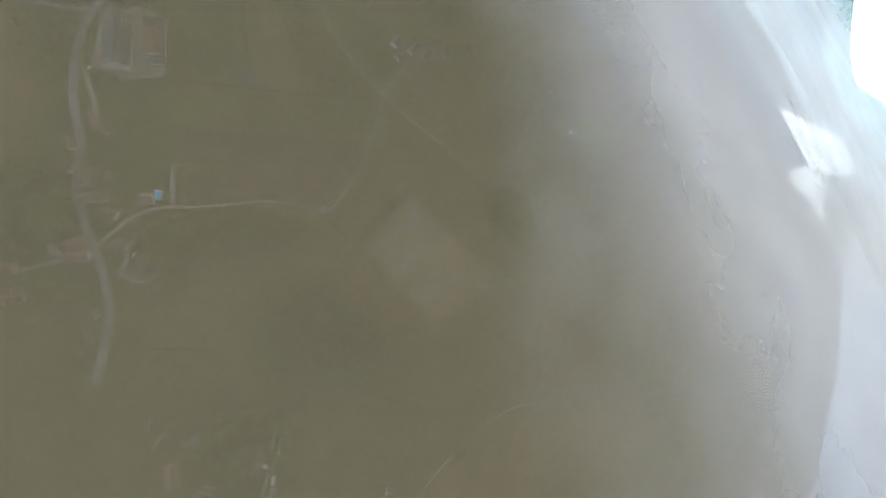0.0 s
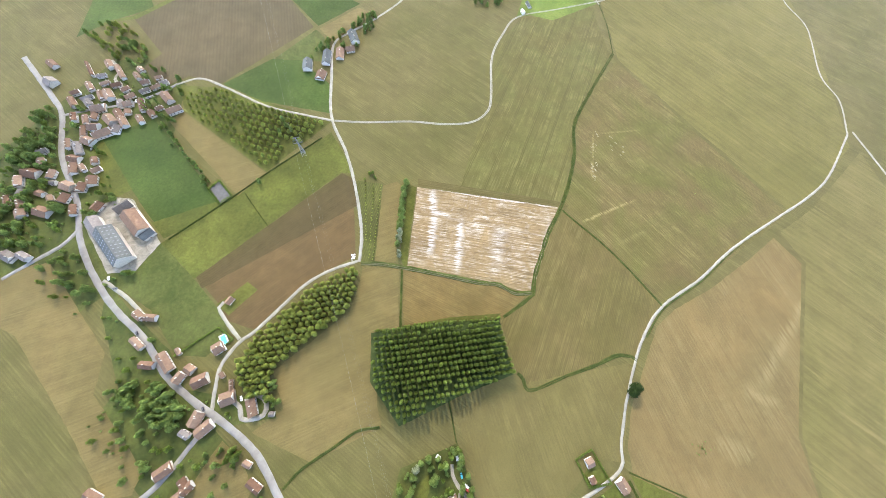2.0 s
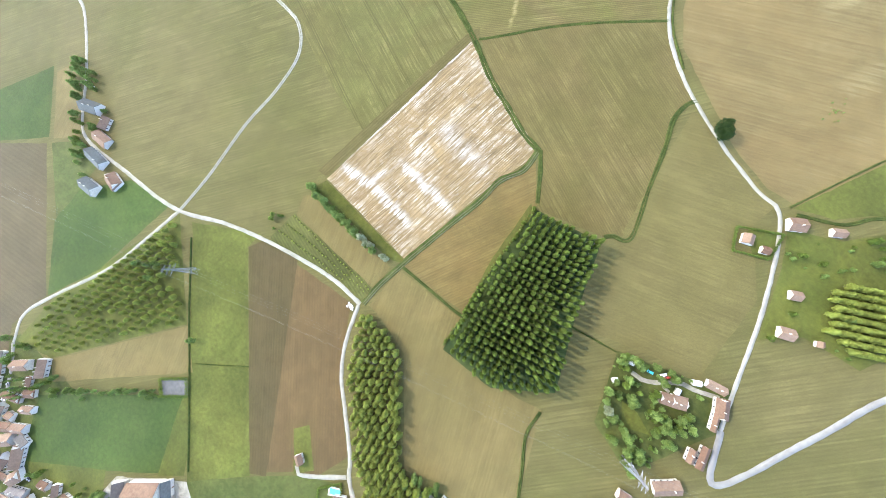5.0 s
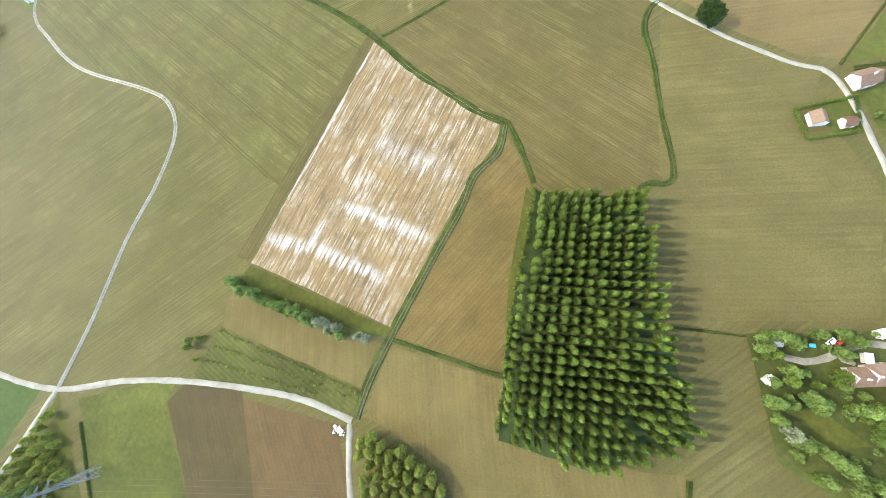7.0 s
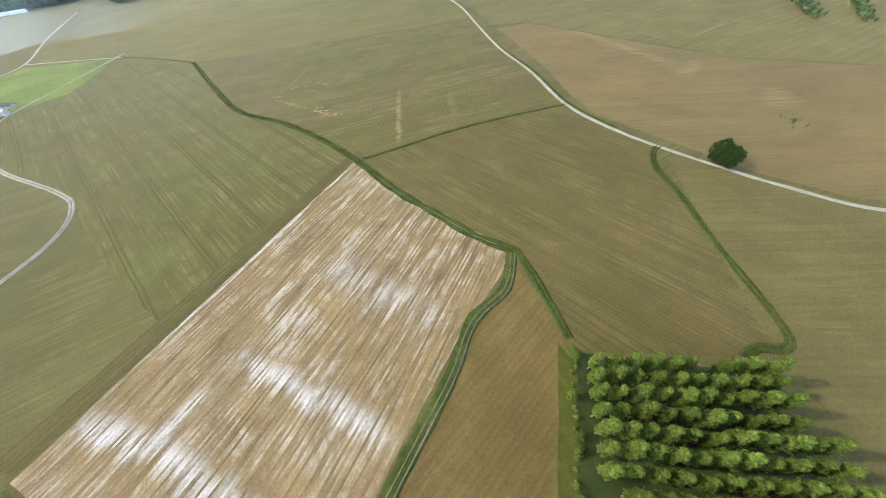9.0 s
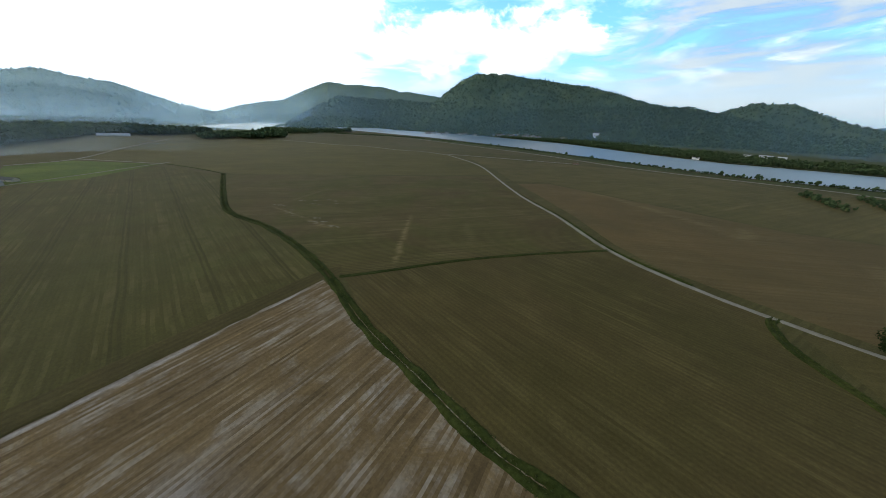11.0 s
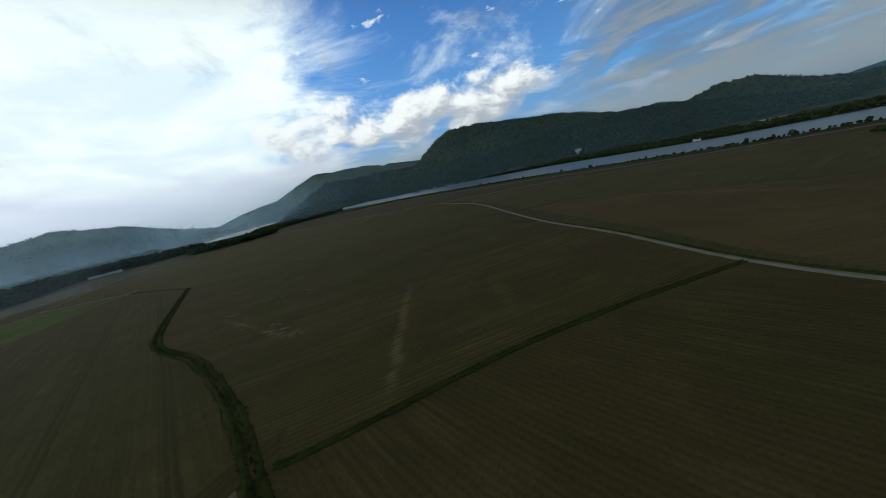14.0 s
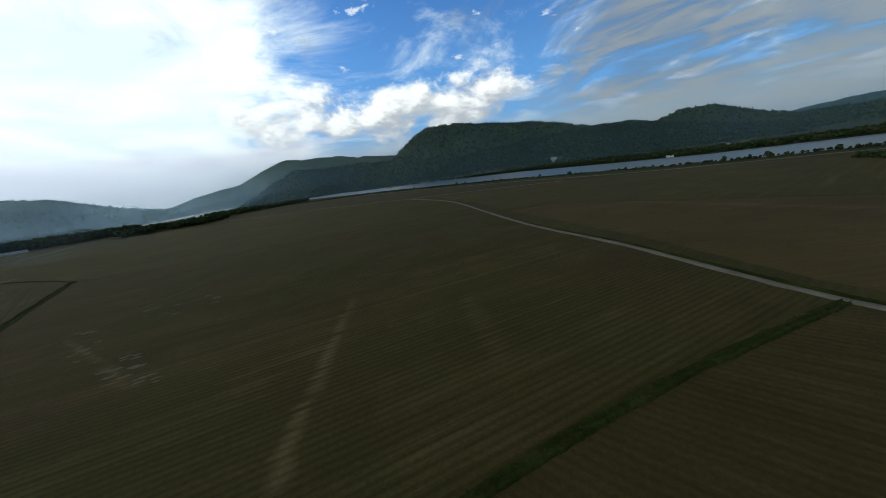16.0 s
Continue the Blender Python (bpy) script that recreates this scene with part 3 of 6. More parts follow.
def lane(width, mat, what, pts):
    ribbon("lane_%d" % (len(LANES) + 1), pts, width, mat, what, "lane", 0.26 + 0.01 * len(LANES))
    LANES.append(what)


lane(2.7, M_LANE, "white gravel farm lane", [(-367.9, -83.8), (-328.6, -78.8), (-263.8, -113.4), (-228.3, -140.0), (-200.3, -151.9), (-143.9, -139.3), (-77.6, -121.4), (-31.2, -92.5), (11.6, -71.3), (64.9, -51.3), (98.4, -45.8)])
lane(2.5, M_LANE, "white gravel farm lane", [(97.9, -47.4), (112.7, -72.7), (130.2, -91.1), (153.1, -105.4), (177.0, -120.6), (187.8, -130.3), (205.6, -137.6), (220.9, -136.6), (243.1, -131.3)])
lane(2.6, M_LANE, "white gravel access track", [(185.4, -130.8), (174.1, -145.5), (161.6, -158.9), (155.7, -156.4)])
lane(2.6, M_LANE, "white gravel farm lane", [(-71.9, -118.6), (-73.5, -156.4), (-77.4, -200.6), (-96.9, -260.5), (-102.1, -289.7), (-88.1, -309.5)])
lane(1.6, M_LANE, "pale field track", [(-404.8, 235.5), (-467.8, 207.0), (-519.9, 181.2)])
lane(2.6, M_LANE, "pale field track", [(-489.8, 123.0), (-519.9, 181.2), (-652.6, 256.0), (-844.4, 378.6)])
lane(2.2, M_LANE, "winding white gravel lane between fields", [(-195.0, 581.9), (-115.2, 526.5), (-74.5, 484.6), (-33.7, 429.8), (17.1, 363.1), (59.2, 317.5), (96.1, 269.8), (129.3, 245.3), (165.5, 229.5), (186.8, 222.5)] + [(167.1, 230.4), (193.9, 219.9), (225.0, 212.7), (242.7, 211.3), (258.5, 192.0), (272.4, 168.6), (285.3, 143.9), (303.0, 104.3), (313.6, 81.9)][1:])
lane(1.8, M_LANE, "pale field track", [(-706.0, 580.9), (-640.5, 595.0), (-516.8, 592.5), (-443.7, 609.5), (-319.6, 586.3), (-263.4, 596.2), (-195.0, 581.9)])
lane(2.6, M_LANE, "pale field track", [(-202, 592)] + [(-440.5, 639.3), (-284.9, 598.8), (-181.4, 593.4), (-87.8, 627.3), (18.7, 664.5)][3:])
lane(4.5, M_LANE, "pale towpath along the river bank", [(-1007.6, 891.2), (-639.6, 1016.8), (-159.6, 822.1), (85.2, 697.4), (230.7, 667.0), (313.0, 653.5), (361.1, 629.9)])
lane(5.0, M_ROAD, "grey worn tarmac village road", [(-88.8, -490.0), (-39.3, -427.4), (-16.2, -403.0), (34.7, -372.8), (80.8, -331.1), (120.2, -304.9), (152.6, -273.0), (176.2, -242.2), (196.4, -207.3), (221.4, -177.3), (238.7, -144.1), (246.2, -125.1), (263.6, -91.1), (280.0, -72.1), (297.6, -55.1), (303.8, -49.3)])
lane(3.2, M_ROAD, "pale worn side road", [(164.1, -347.5), (145.5, -333.1), (125.8, -317.8), (109.8, -313.1)])
lane(3.4, M_ROAD, "pale worn side road", [(332.6, -190.3), (316.7, -172.6), (293.1, -150.0), (259.5, -134.6), (246.4, -125.9)])
lane(3.4, M_ROAD, "pale worn side road", [(318.8, -210.2), (332.6, -190.3), (328.2, -178.8)])
lane(3.4, M_ROAD, "pale worn side road", [(313.6, 81.9), (333.4, 56.3), (347.5, 114.5), (359.1, 170.3), (383.5, 206.4)])
lane(3.0, M_ROAD, "pale village street", [(-16, -403), (-30, -380), (-48, -345), (-70, -322), (-88, -309.5)])
lane(2.8, M_LANE, "pale curved drive", [(152.6, -266), (164, -240), (172, -226), (181, -212)])

M_RUT = Nodes("dusty_rut")
M_RUT = M_RUT.done(M_RUT.ramp(M_RUT.noise(M_RUT.coords(), 0.8, 5, 0.7), (0.35, (0.045, 0.042, 0.02)), (0.65, (0.095, 0.086, 0.052))), 0.95)
M_VERGE = Nodes("ditch_grass")
_v = M_VERGE.coords()
_n = M_VERGE.noise(_v, 1.1, 6, 0.7)
_c = M_VERGE.mix(M_VERGE.ramp(M_VERGE.noise(_v, 0.09, 5, 0.65), (0.35, 0.0), (0.65, 1.0)), (0.019, 0.029, 0.006), (0.042, 0.052, 0.012))
M_VERGE = M_VERGE.done(M_VERGE.mix(0.6, _c, M_VERGE.ramp(_n, (0.3, 0.4), (0.7, 1.7)), "MULTIPLY"), 0.95, _n, 0.8, 0.3, spec=0.05)
M_BLADE = Nodes("tall_grass")
_g = M_BLADE.n.new("ShaderNodeNewGeometry")
M_BLADE = M_BLADE.done(M_BLADE.mix(_g.outputs["Random Per Island"], (0.024, 0.036, 0.008), (0.062, 0.07, 0.019)), 0.9, spec=0.1)


def verge(name, pts, width, label, tall=0.6, dip=0.5, tufts=3.0):
    """A ditch or bank of rough grass: a dip in the middle, humped sides and loose tufts along it."""
    rng = random.Random(name)
    line = smooth_line(pts, 1.0)
    n, verts, faces = 9, [], []
    tv, tf = [], []
    for i, p in enumerate(line):
        d = (line[min(i + 1, len(line) - 1)] - line[max(i - 1, 0)]).normalized()
        nrm = Vector((-d.y, d.x))
        half = width / 2 * (1 + 0.35 * noise.noise(Vector((p.x * 0.12, p.y * 0.12, 3))))
        for k in range(n):
            s = k / (n - 1) * 2 - 1
            q = p + nrm * (s * half + rng.uniform(-0.12, 0.12))
            hump = tall * (1 - abs(s) ** 3) - dip * tall * math.exp(-(s * 2.6) ** 2) * 1.6
            verts.append((q.x, q.y, max(0.03, 0.12 + hump * rng.uniform(0.55, 1.3)) if 0 < k < n - 1 else 0.01))
        if i:
            b = n * i
            faces += [(b - n + k, b - n + k + 1, b + k + 1, b + k) for k in range(n - 1)]
        for _ in range(int(tufts) + (rng.random() < tufts % 1)):
            s = rng.uniform(-1, 1)
            q = p + nrm * (s * half * 1.05)
            z = 0.1 + tall * 0.5 * (1 - abs(s))
            for _ in range(3):
                a, h, w = rng.uniform(0, 6.28), rng.uniform(0.2, 0.8) * tall, rng.uniform(0.06, 0.16)
                c = len(tv)
                ox, oy = math.cos(a) * w, math.sin(a) * w
                lx, ly = rng.uniform(-0.35, 0.35), rng.uniform(-0.35, 0.35)
                tv += [(q.x - ox, q.y - oy, z * 0.4), (q.x + ox, q.y + oy, z * 0.4), (q.x + lx + ox * 0.5, q.y + ly + oy * 0.5, z + h), (q.x + lx - ox * 0.6, q.y + ly - oy * 0.6, z + h * 0.8)]
                tf.append((c, c + 1, c + 2, c + 3))
    ob = tagged(mesh_object(name, verts, faces, M_VERGE, smooth=True), label, "ditch", kind="structure")
    tagged(mesh_object("tall_grass", tv, tf, M_BLADE, ob), "tufts of tall ditch grass", kind="stuff")
    return ob


verge("ditch_1", [(-404.8, 235.5), (-286.5, 248.9), (-200.3, 210.3), (-134.0, 184.0), (-84.1, 181.8), (-41.5, 174.3), (-5.1, 163.8), (32.8, 148.3), (61.7, 140.2), (83.7, 134.0), (97.1, 132.7), (103.3, 132.2)][1:], 4.8, "deep grassy ditch with tall uneven growth", 0.55, 0.8, 6)
verge("ditch_2", [(103.8, 133.4), (116.5, 120.8), (131.8, 103.2)], 3.4, "grassy ditch leading to the poplars", 0.5, 0.5, 5)
verge("ditch_3", [(1.0, 165.5)] + [(2.5, 166.4), (13.8, 180.6), (34.0, 207.5), (58.5, 234.3), (96.8, 269.9)], 2.5, "narrow grassy ditch between drilled fields", 0.4, 0.5, 4)
verge("ditch_4", [(180.4, 119.1), (184.3, 124.0), (193.2, 131.8), (177.2, 164.7), (163.7, 194.1), (152.6, 214.8), (151.2, 229.0), (154.0, 234.9)], 3.3, "grassy ditch with tall growth", 0.55, 0.7, 5)
verge("ditch_5", [(97.5, -3.0), (115.9, 0.0), (130.5, 2.4), (147.4, 4.9), (157.8, 7.4)], 2.2, "grassy field margin", 0.4, 0.3, 2)
verge("ditch_6", [(237.4, 4.3), (242.2, -13.1), (256.3, -30.2), (272.2, -49.6), (286.1, -59.7)], 2.2, "grassy ditch across the tan fields", 0.7, 0.5, 2)
verge("ditch_7", [(211.0, 59.2), (240.9, 69.4)], 1.2, "narrow grassy margin", 0.5, 0.3, 2)
verge("ditch_8", [(251.0, 216.8), (273.7, 230.9), (283.6, 247.1), (302.1, 261.7), (320.9, 266.4), (339.5, 266.4), (355.9, 261.3)], 2.4, "dark winding ditch through pasture", 0.8, 0.5, 2)
verge("ditch_9", [(245.5, 217.6), (257.3, 263.5), (275.5, 327.0)], 1.4, "grassy field edge", 0.5, 0.3, 2)
verge("ditch_10", [(-405, 235.7), (-350, 245), (-287, 249)], 1.6, "narrow grassy field edge", 0.5, 0.3, 1)
verge("field_hedge", [(105.1, -229.9), (72, -206), (39.5, -183.1), (9.4, -162.9), (-43.8, -123.5)], 1.3, "dark overgrown fence line between meadows", 0.9, 0.0, 3)
verge("field_edge", [(43.8, -179.5), (60, -162), (75.4, -144.7)], 0.8, "faint grassy line across the meadow", 0.4, 0.0, 2)


def ruts(pts, half, width, z, label):
    """Two wheel ruts side by side."""
    line = [Vector(p) for p in pts]
    for off in (-half, half):
        side = []
        for i, p in enumerate(line):
            d = (line[min(i + 1, len(line) - 1)] - line[max(i - 1, 0)]).normalized()
            side.append((p.x - d.y * off, p.y + d.x * off))
        ribbon("track", side, width, M_LANE, label, "track", z, 0.1)


ruts([(-71.9, -118.6), (-77.8, -79.5), (-90.8, -25.7), (-95.4, 13.9), (-106.7, 49.1), (-129.0, 67.3), (-157.3, 70.2), (-232.3, 66.1), (-287.3, 78.9), (-334.0, 100.4), (-373.2, 166.6), (-420.0, 245.5)], 0.8, 0.75, 0.3, "white wheel rut of a winding field track")
# track beside the pale field: grass strip with two wheel ruts
track = [(103.3, 130.5), (106.3, 113.3), (100.2, 96.1), (101.3, 74.9), (99.5, 46.5), (97.7, 9.6), (97.5, -3.0), (97.3, -24.5), (99.6, -43.7)]
verge("track_verge", track, 4.8, "grass track with two pale wheel ruts", 0.35, 0.0, 4)
for k, off in enumerate((-0.85, 0.85)):
    line = [Vector(p) for p in track]
    side = []
    for i, p in enumerate(line):
        d = (line[min(i + 1, len(line) - 1)] - line[max(i - 1, 0)]).normalized()
        side.append((p.x - d.y * (off + 0.6), p.y + d.x * (off + 0.6)))
    ribbon("track_%d" % (k + 1), side, 0.5, M_RUT, "pale worn wheel rut", "track", 0.52, 0.12)
# dark verge along the winding lane
east = [(-195.0, 581.9), (-115.2, 526.5), (-74.5, 484.6), (-33.7, 429.8), (17.1, 363.1), (59.2, 317.5), (96.1, 269.8), (129.3, 245.3), (165.5, 229.5), (186.8, 222.5)][2:-2]
verge("lane_verge", [(x + 2.6 * 0.62, y + 2.6 * 0.78) for x, y in east], 1.8, "dark grass verge along the gravel lane", 0.5, 0.0, 2)

# ---- river and hills ----
M_WATER = Nodes("river_water")
_v = M_WATER.coords()
M_WATER = M_WATER.done((0.07, 0.088, 0.068), 0.32, M_WATER.noise(_v, 0.5, 4, 0.6), 0.06, 0.1, spec=0.5)
near, far = [(-1087.2, 951.6), (-1008.6, 1174.8), (-610.8, 1148.6), (-219.2, 983.3), (77.3, 805.0), (237.6, 713.7), (392.2, 713.8)], [(-2048.8, 1875.4), (-1176.0, 1703.3), (-574.1, 1567.7), (-145.6, 1354.2), (121.0, 1094.1), (275.0, 969.6), (359.9, 961.6), (475.3, 938.6)]
field("far_bank", [(-4000, 2700), (-2049, 1870)] + far[2:] + [(700, 880), (1200, 760), (2600, 500), (3500, 2600), (0, 4400), (-3000, 4000)], M_TURF, "dark green land beyond the river", "field", 2.0)
field("left_bank", [(-705, 105), (-845, 160), (-1015, 250), (-1090, 330), (-1010, 410), (-990, 660), (-1000, 1000), (-1090, 1180), (-1600, 1300), (-2600, 1700), (-4400, 2200), (-4600, -800), (-1500, -700), (-750, -80)], M_TURF, "dark green forest floor by the river", "field", 2.0)
bank = [(1500, 430), (900, 560), (392, 695)] + near[::-1][1:-2] + [(-1250, 1300), (-1700, 1500)] + [(-2049, 1870)] + far[2:] + [(700, 880), (1200, 760), (1800, 640)]
ob = mesh_object("river", [(x, y, 0.7) for x, y in bank], [list(range(len(bank)))], M_WATER)
if ob.data.polygons[0].normal.z < 0:
    ob.data.flip_normals()
tagged(ob, "wide calm grey-blue river", "river", kind="structure")

M_HILL = Nodes("wooded_hill")
_v = M_HILL.coords()
_n = M_HILL.noise(_v, 0.09, 6, 0.75)
_c = M_HILL.mix(M_HILL.ramp(M_HILL.noise(_v, 0.005, 6, 0.65, 0.6), (0.35, 0.0), (0.65, 1.0)), (0.038, 0.066, 0.028), (0.088, 0.11, 0.04))
_c = M_HILL.mix(M_HILL.ramp(M_HILL.noise(_v, 0.02, 6, 0.7), (0.62, 0.0), (0.72, 0.6)), _c, (0.085, 0.09, 0.045))
_c = M_HILL.mix(0.9, _c, M_HILL.ramp(_n, (0.35, 0.2), (0.65, 1.8)), "MULTIPLY")
M_HILL = M_HILL.done(_c, 0.95, _n, 1.0, 12.0, spec=0.03)
HILLTREES, HILLPOINTS = [], []


def range_of_hills(name, crest, foot, depth, label, trees=0):
    """A wooded ridge. crest: (bearing left of +y in degrees, distance, height); the slope starts foot metres before the crest."""
    crest = sorted(crest)
    b = np.array([c[0] for c in crest], float)
    lo, hi, cols, rws = b[0], b[-1], 240, 60
    verts, faces = [], []
    for i in range(cols + 1):
        az_ = lo + (hi - lo) * i / cols
        r0 = np.interp(az_, b, [c[1] for c in crest])
        top = np.interp(az_, b, [c[2] for c in crest])
        for j in range(rws + 1):
            s = j / rws
            r = r0 - foot + (foot + depth) * s
            q = (r - r0) / (foot if r < r0 else depth)
            x, y = -math.sin(radians(az_)) * r, math.cos(radians(az_)) * r
            prof = 0.5 + 0.5 * math.cos(math.pi * max(-1, min(1, q)))
            wob = noise.fractal(Vector((x, y, 0)) / 420.0, 1.0, 2.0, 5)
            gull = noise.fractal(Vector((x * 1.0, y, 7)) / 60.0, 0.8, 2.0, 4)
            z = top * prof ** 0.8 * (1 + 0.16 * wob * (1 - prof * 0.6)) + 7 * gull * min(1, prof * 6)
            verts.append((x, y, max(z, -1) if 0 < j < rws else -2))
        if i:
            k = (rws + 1) * i
            faces += [(k - rws - 1 + j, k - rws + j, k + 1 + j, k + j) for j in range(rws)]
    ob = mesh_object(name, verts, faces, M_HILL, smooth=True)
    if ob.data.polygons[len(faces) // 2].normal.z < 0:
        ob.data.flip_normals()
    for _ in range(trees):
        i, j = random.randrange(cols), random.randrange(1, int(rws * foot / (foot + depth)) - 1)
        t, u, k = random.random(), random.random(), i * (rws + 1) + j
        a, b_ = Vector(verts[k]).lerp(Vector(verts[k + 1]), u), Vector(verts[k + rws + 1]).lerp(Vector(verts[k + rws + 2]), u)
        HILLTREES.append(tuple(a.lerp(b_, t)))
    HILLPOINTS.extend(verts)
    return tagged(ob, label, "hill", kind="structure")


range_of_hills("hill_1", [(115, 4300, 60), (92, 4200, 170), (86, 4150, 260), (80, 4100, 318), (75, 4150, 270), (69, 4250, 120), (62, 4300, 20)], 1500, 500, "hazy blue wooded hill beyond the forest", 3000)
range_of_hills("hill_2", [(67, 4400, 30), (62, 4350, 150), (56, 4300, 235), (49, 4250, 440), (41, 4250, 415), (33, 4250, 350), (24, 4300, 280)], 1300, 500, "hazy green wooded mountain beyond the river")
range_of_hills("hill_3", [(37, 3300, 10), (31, 3200, 205), (27.6, 3200, 345), (24, 3250, 465), (17, 3350, 476), (8, 3500, 412), (-1, 3600, 290), (-12, 3700, 120), (-25, 3700, 20)], 1300, 900, "steep dark wooded mountain above the river", 5000)
range_of_hills("hill_6", [(55, 3000, 10), (50, 3050, 150), (47, 3100, 225), (42, 3150, 225), (36, 3200, 235), (30, 3250, 200), (26, 3250, 60)], 900, 500, "green wooded shoulder below the mountain", 3000)
range_of_hills("hill_4", [(28, 2550, 20), (18, 2600, 140), (5, 2550, 178), (-7, 2500, 178), (-14, 2600, 112), (-24, 2700, 20)], 800, 700, "low dark wooded hill behind the castle", 7000)
range_of_hills("hill_5", [(-5, 3700, 20), (-10.5, 3600, 215), (-13, 3600, 262), (-16.5, 3600, 256), (-18.5, 3600, 195), (-20.5, 3600, 150), (-23, 3600, 100), (-30, 3650, 85), (-45, 3700, 100), (-60, 3800, 80), (-75, 3800, 20)], 1100, 700, "dark wooded hill with pale cliffs", 4000)
range_of_hills("hill_7", [(-15, 4600, 20), (-20, 4600, 90), (-24, 4600, 150), (-27, 4600, 178), (-33, 4600, 165), (-42, 4600, 190), (-55, 4600, 120), (-68, 4600, 20)], 700, 250, "far blue ridge behind the hills")
from mathutils import kdtree

hill_tree = kdtree.KDTree(len(HILLPOINTS))
for i, p in enumerate(HILLPOINTS):
    hill_tree.insert((p[0], p[1], 0), i)
hill_tree.balance()


def slope(x, y):
    """The height of the hillside at a place."""
    near3 = hill_tree.find_n((x, y, 0), 4)
    near3 = [(HILLPOINTS[i][2], d) for _, i, d in near3 if d < 60]
    return max(0.0, sum(z for z, _ in near3) / len(near3)) if near3 else 0.0


# ---- trees ----
def leaf_material(name, a, b):
    g = Nodes(name)
    info, geo = g.n.new("ShaderNodeObjectInfo"), g.n.new("ShaderNodeNewGeometry")
    col = g.mix(geo.outputs["Random Per Island"], a, b)
    col = g.mix(0.5, col, g.ramp(info.outputs["Random"], (0.0, 0.65), (1.0, 1.35)), "MULTIPLY")
    d, t, m = g.n.new("ShaderNodeBsdfDiffuse"), g.n.new("ShaderNodeBsdfTranslucent"), g.n.new("ShaderNodeMixShader")
    g.l.new(col, d.inputs[0])
    g.l.new(col, t.inputs[0])
    m.inputs[0].default_value = 0.35
    g.l.new(d.outputs[0], m.inputs[1])
    g.l.new(t.outputs[0], m.inputs[2])
    g.l.new(m.outputs[0], g.out.inputs[0])
    return g.mat


M_BARK = Nodes("bark")
_v = M_BARK.coords(scale=(1, 1, 0.2))
_n = M_BARK.noise(_v, 9, 5, 0.7)
M_BARK = M_BARK.done(M_BARK.ramp(_n, (0.3, (0.07, 0.055, 0.04)), (0.7, (0.16, 0.13, 0.1))), 0.95, _n, 0.6, 0.05)
M_POPLAR = leaf_material("poplar_leaves", (0.05, 0.079, 0.014), (0.102, 0.134, 0.026))
M_WALNUT = leaf_material("plantation_leaves", (0.105, 0.13, 0.024), (0.165, 0.185, 0.04))
M_OAK = leaf_material("oak_leaves", (0.062, 0.1, 0.024), (0.125, 0.165, 0.044))
M_DARKOAK = leaf_material("dark_oak_leaves", (0.013, 0.026, 0.008), (0.03, 0.047, 0.014))
M_SILVER = leaf_material("silver_leaves", (0.1, 0.115, 0.06), (0.2, 0.215, 0.13))


def crown_mesh(name, rng, height, radius, base, leaves, leaf, lumps, mat, taper=0.35, loose=1.0):
    """A crown of many bent leaf sprays on lumps round a stem, open between the lumps."""
    verts, faces = [], []
    blobs = []
    for i in range(lumps):
        h = (i + 0.5) / lumps
        rr = radius * (1 - taper * h) * (0.35 + 0.65 * math.sin(math.pi * min(1, 0.12 + h * 0.86)) ** 0.6)
        a = i * 2.4 + rng.uniform(-0.5, 0.5)
        off = rr * rng.uniform(0.25, 0.62) * loose if i < lumps - 1 else 0
        blobs.append((Vector((math.cos(a) * off, math.sin(a) * off, base + (height - base) * (0.06 + 0.86 * h))), rr * rng.uniform(0.5, 0.72) * (1.3 - 0.3 * loose)))
    for k in range(leaves):
        c, rr = blobs[k % lumps]
        d = Vector((rng.gauss(0, 1), rng.gauss(0, 1), rng.gauss(0.25, 1))).normalized()
        p = c + d * rr * rng.uniform(0.72, 1.12)
        n = (d + Vector((rng.uniform(-1, 1), rng.uniform(-1, 1), rng.uniform(-0.4, 1.0))) * 0.65).normalized()
        u = n.cross(Vector((rng.gauss(0, 1), rng.gauss(0, 1), rng.gauss(0, 1)))).normalized()
        w = n.cross(u)
        s = leaf * rng.uniform(0.65, 1.35)
        b = len(verts)
        verts += [p - u * s, p - w * s * 0.6 - n * s * 0.3, p + u * s, p + w * s * 0.65 - n * s * 0.3]
        faces += [(b, b + 1, b + 2), (b, b + 2, b + 3)]
    me = bpy.data.meshes.new(name)
    me.from_pydata([tuple(v) for v in verts], [], faces)
    me.materials.append(mat)
    return me


